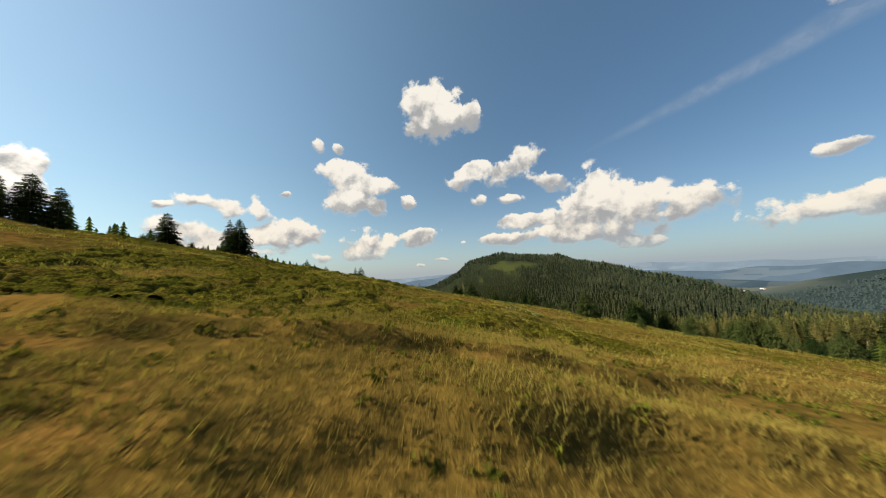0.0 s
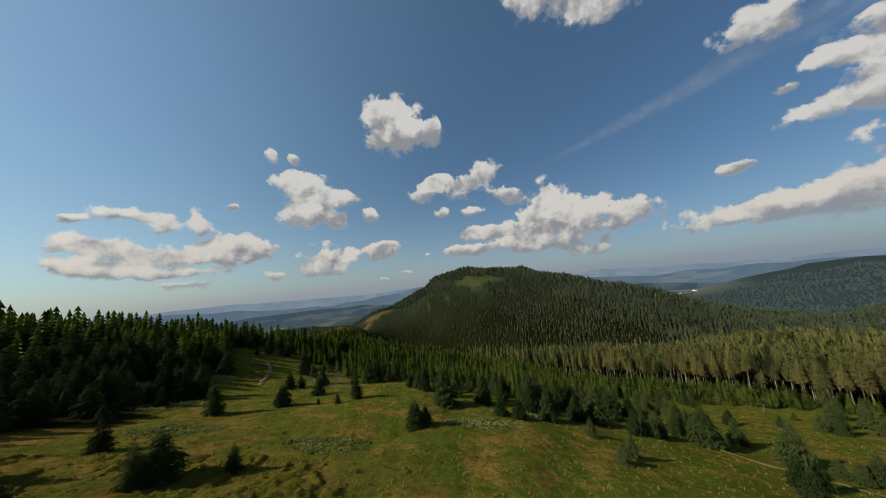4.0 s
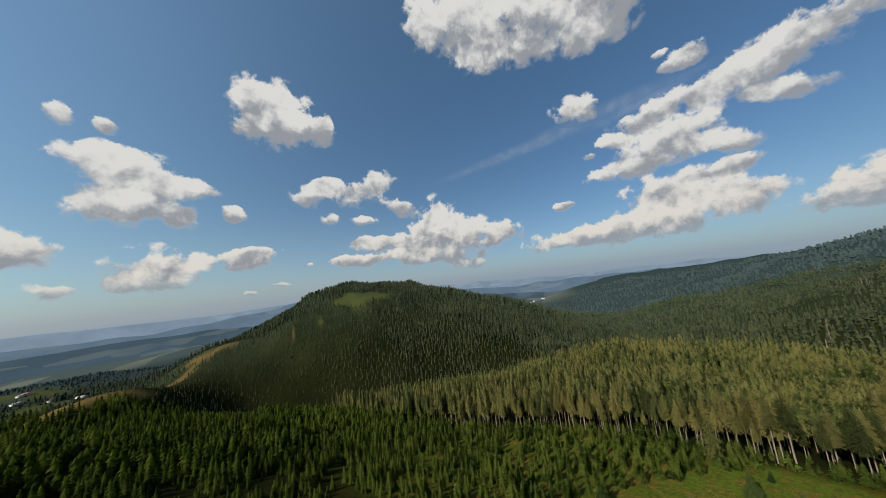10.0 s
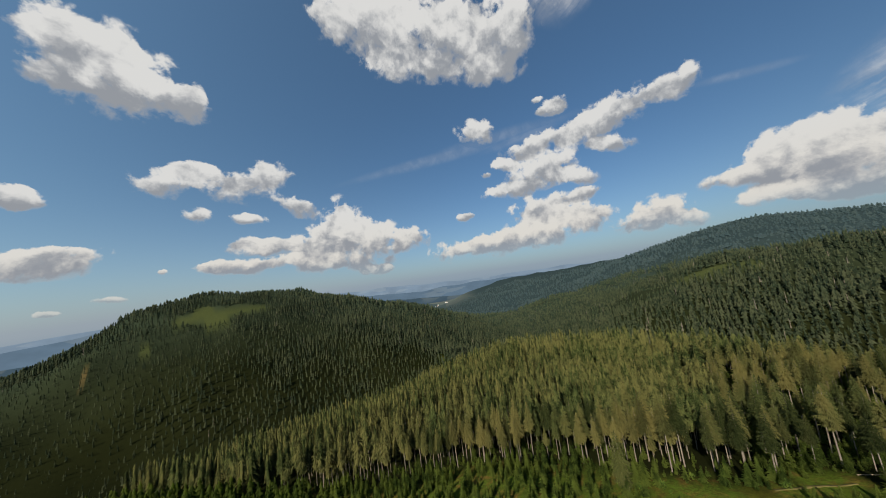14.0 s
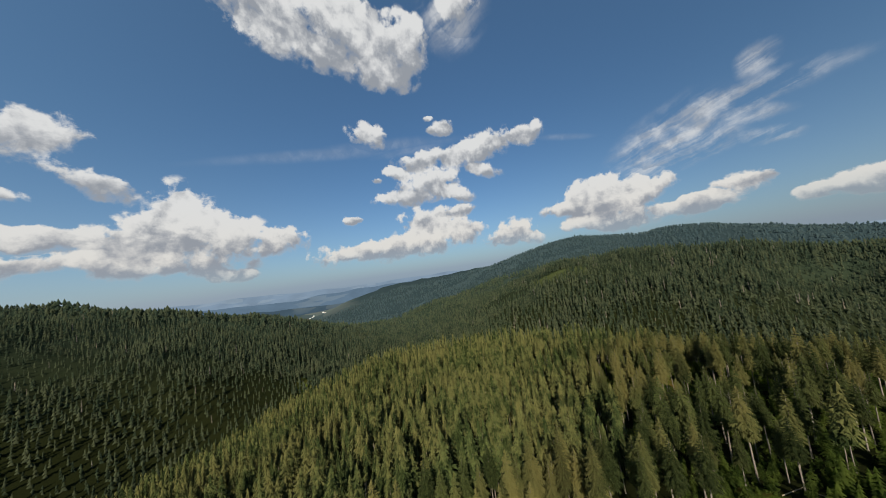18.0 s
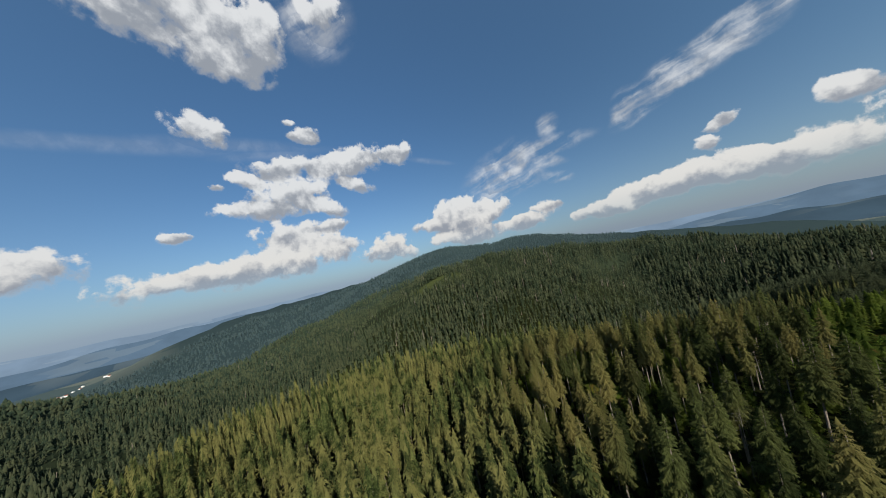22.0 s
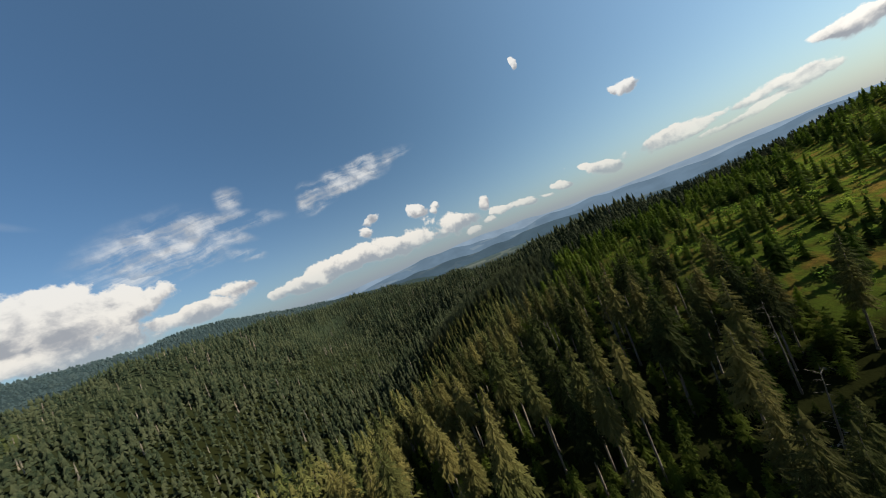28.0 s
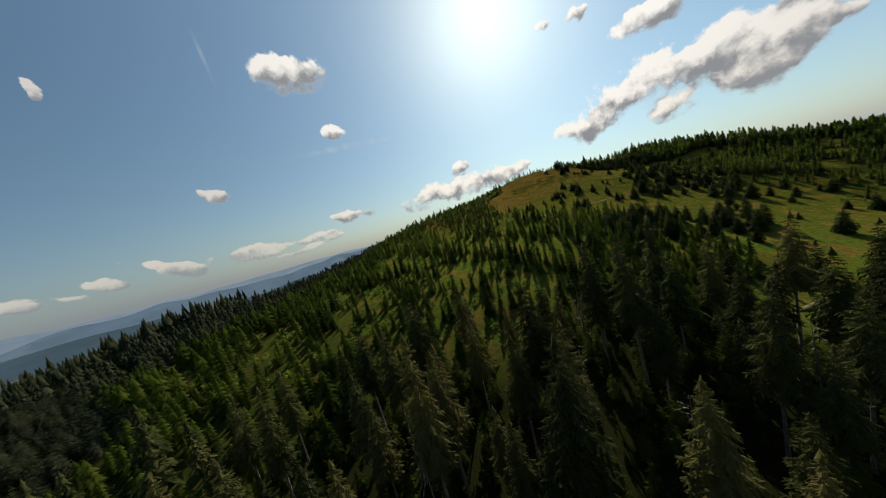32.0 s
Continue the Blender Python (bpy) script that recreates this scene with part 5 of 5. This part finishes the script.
def build_docks():
    """Patches of broad-leaved weeds on the meadow."""
    rng = np.random.default_rng(86)
    for n, (cx, cy, a, b) in enumerate(((-16, 41, 1.8, 1.2), (-20, 51, 2.8, 1.6), (-24, 56, 4, 1.4), (-8, 61, 3.2, 5), (-7, 67, 2.5, 2.2), (11, 70, 5, 1.8), (18, 70, 2.5, 1.2), (-14, 93, 7, 3), (14, 103, 9, 3), (-32, 60, 5, 2), (-42, 100, 8, 4), (-8, 33, 1.6, 1), (6, 25, 1.6, 1),
                                        (-30, 33, 3, 1.2), (-40, 165, 12, 9), (-28, 150, 9, 7), (-45, 190, 9, 8), (-62, 120, 8, 6), (28, 110, 7, 3))):
        count = int(30 + 11 * a * b)
        r, t = np.sqrt(rng.random(count)), rng.uniform(0, 6.28, count)
        x, y = cx + a * r * np.cos(t), cy + b * r * np.sin(t)
        strew("weed_patch", on_ground(x, y) + (0, 0, 0.16), 0.5 * rng.uniform(0.6, 1.3, count), DOCK, MAT_DOCK, "patch of broad pale-edged dock leaves in the meadow", "weeds", 87 + n)


build_docks()


def build_bushes():
    rng = np.random.default_rng(101)
    x, y = jittered(60, 260, -160, 240, 4.6, 102)
    edge = np.interp(y, EDGE_Y, EDGE_X) - x
    lot = np.where((edge > -4) & (edge < 22) & (y > 85), 0.10, 0.0)
    lot = np.where((x > 60) & (x < 170) & (y > 170) & (edge > 0), 0.12, lot)
    keep = (rng.random(len(x)) < lot) & (waves(x, y, 40, 37) > -0.5)
    x, y = x[keep], y[keep]
    bx, by = jittered(95, 275, -200, 62, 3.3, 106)
    glade = (waves(bx, by, 30, 17) < 0.0) & ~old_wood(bx, by) & ~inside(bx, by, OPEN) & (rng.random(len(bx)) < 0.30)
    x, y = np.append(x, bx[glade]), np.append(y, by[glade])
    strew("bushes", on_ground(x, y) + (0, 0, 0.2), rng.uniform(1.2, 3.6, len(x)), BUSH, MAT_LEAF, "light green leafy bushes along the forest edge", "bushes", 103)
    x, y = jittered(222, 345, -10, 122, 2.9, 104)
    keep = old_wood(x, y) & (rng.random(len(x)) < 0.8)
    x, y = x[keep], y[keep]
    strew("undergrowth", on_ground(x, y) + (0, 0, 0.2), rng.uniform(1.5, 8.0, len(x)), SAPLINGS, MAT_YOUNG_WOOD, "dark young spruces under the old trees", "undergrowth", 108)
    bx, by = jittered(110, 240, 110, 320, 3.6, 107)
    rim = np.interp(by, EDGE_Y, EDGE_X) - bx
    keep = (rim > -14) & (rim < 9) & (rng.random(len(bx)) < 0.75 - 0.2 * (by < 140))
    x, y = bx[keep], by[keep]
    strew("undergrowth", on_ground(x, y) + (0, 0, 0.2), rng.uniform(1.4, 8.0, len(x)) * np.interp(y, [125, 165], [0.5, 1.0]), SAPLINGS, MAT_YOUNG_WOOD, "young spruces along the rim of the old forest", "undergrowth", 105)


build_bushes()


def ribbon(name, points, width, mat, label, category):
    """A trodden way that follows the ground, a hand's width thick."""
    pts = np.array(points, float)
    s = np.concatenate([[0], np.cumsum(np.hypot(*np.diff(pts, axis=0).T))])
    t = np.linspace(0, s[-1], int(s[-1] / 1.2) + 2)
    x, y = np.interp(t, s, pts[:, 0]), np.interp(t, s, pts[:, 1])
    x, y = x + 0.35 * np.sin(t * 0.21) + 0.2 * np.sin(t * 0.57), y + 0.3 * np.sin(t * 0.17 + 1)
    dx, dy = np.gradient(x), np.gradient(y)
    norm = np.hypot(dx, dy)
    wide = width * (0.8 + 0.35 * np.sin(t * 0.9) ** 2)
    rows = []
    for off, up in ((-0.5, -0.15), (-0.42, 0.07), (0.0, 0.05), (0.42, 0.07), (0.5, -0.15)):
        px, py = x - dy / norm * wide * off, y + dx / norm * wide * off
        rows.append(np.stack([px, py, land(px, py) + up + 0.06], -1))
    verts = np.stack(rows, 1).reshape(-1, 3)
    i = np.arange(len(t) - 1)[:, None] * 5 + np.arange(4)[None]
    faces = np.stack([i, i + 1, i + 6, i + 5], -1).reshape(-1, 4)
    return tagged(mesh_object(name, verts, faces, mat, smooth=True), label, category, kind="structure")


ribbon("path_1", [(-58, 152), (-61, 158), (-64, 169), (-66, 175), (-71, 183), (-76, 189)], 1.6, MAT_DIRT, "pale stony path through the clearing", "path")
ribbon("path_2", [(204, 119), (208, 113), (212, 108), (216, 101)], 1.1, MAT_TRACK, "narrow grassy track at the forest edge", "path")
ribbon("path_3", [(117, 48), (92, 78), (73, 102), (62, 130), (57, 142), (38, 180), (13, 224)], 1.1, MAT_TRACK, "narrow worn track across the meadow", "path")

# ---- houses and logs ----


def box(verts, faces, x0, x1, y0, y1, z0, z1):
    first = len(verts)
    verts += [(x0, y0, z0), (x1, y0, z0), (x1, y1, z0), (x0, y1, z0), (x0, y0, z1), (x1, y0, z1), (x1, y1, z1), (x0, y1, z1)]
    faces += [tuple(first + k for k in f) for f in ((0, 3, 2, 1), (4, 5, 6, 7), (0, 1, 5, 4), (1, 2, 6, 5), (2, 3, 7, 6), (3, 0, 4, 7))]


def house(name, label, group, length, depth, eaves, ridge, wall_mat, roof_mat):
    root = thing(name, label, "house", group)
    v, f = [], []
    box(v, f, -length / 2, length / 2, -depth / 2, depth / 2, -1.5, eaves)
    mesh_object("wall", v, f, wall_mat, root)
    o = 0.5
    v = [(-length / 2 - o, -depth / 2 - o, eaves - 0.2), (length / 2 + o, -depth / 2 - o, eaves - 0.2), (length / 2 + o, 0, ridge), (-length / 2 - o, 0, ridge),
         (-length / 2 - o, depth / 2 + o, eaves - 0.2), (length / 2 + o, depth / 2 + o, eaves - 0.2)]
    v += [(x, y, z + 0.25) for x, y, z in v]
    f = [(6, 7, 8, 9), (9, 8, 11, 10), (3, 2, 1, 0), (4, 5, 2, 3), (0, 1, 7, 6), (5, 4, 10, 11), (0, 6, 9, 3), (3, 9, 10, 4), (1, 2, 8, 7), (2, 5, 11, 8)]
    mesh_object("roof", v, f, roof_mat, root)
    for k in range(3):
        v, f = [], []
        x = length * (-0.3 + 0.3 * k)
        box(v, f, x - 0.5, x + 0.5, -depth / 2 - 0.06, -depth / 2 + 0.1, eaves * 0.35, eaves * 0.75)
        mesh_object("window", v, f, MAT_TIN, root)
    return root


def hamlet(cx, cy, count, spread, seed):
    rng = np.random.default_rng(seed)
    kinds = [house("house", "white plastered village house with a dark red roof", "houses of the village", 11, 8, 4.5, 7.5, MAT_PLASTER, MAT_ROOF),
             house("house", "long pale village building with a grey sheet roof", "houses of the village", 20, 9, 4, 6.5, MAT_PLASTER, MAT_TIN)]
    for k in range(count):
        x, y = cx + rng.normal(0, spread), cy + rng.normal(0, spread * 0.5)
        m = pose(x, y, ground_z(x, y), 0, 0, rng.uniform(0, 180))
        if k < 2:
            kinds[k].matrix_basis = m
        else:
            copy_thing(kinds[k % 2], m)


hamlet(1900, 1890, 16, 60, 3)
hamlet(-690, 1400, 9, 75, 4)
hut = house("mountain_hut", "small dark wooden hut with a pale sheet roof on the ridge", "", 5, 4, 2.4, 4.2, MAT_PLANK, MAT_TIN)
hut.matrix_basis = pose(-90, 41, ground_z(-90, 41), 0, 0, 30)


def fallen_log(x, y, turn, length, thick, seed):
    root = thing("fallen_log", "weathered peeled fallen tree trunk lying at the forest edge", "log", "fallen logs")
    v, f = trunk_mesh(length, thick, seed, 8)
    mesh_object("stem", v, f, MAT_LOG, root, smooth=True)
    vv, ff = [], []
    for k in range(5):
        bough(vv, ff, length * (0.45 + 0.1 * k), 1.3 * k, 0.9, np.random.default_rng(seed + k), 2, 0.2, 0.08)
    mesh_object("branch_stubs", vv, ff, MAT_LOG, root)
    c, s = math.cos(radians(turn)), math.sin(radians(turn))
    z0, z1 = ground_z(x, y), ground_z(x + c * length, y + s * length)
    root.matrix_basis = Matrix.Translation((x, y, z0 + thick)) @ (Vector((c * length, s * length, z1 - z0)).to_track_quat("Z", "Y").to_matrix().to_4x4())


fallen_log(214, 88, 25, 11, 0.22, 1)
fallen_log(223, 98, -70, 7, 0.17, 2)
fallen_log(128, 62, 100, 8, 0.16, 3)
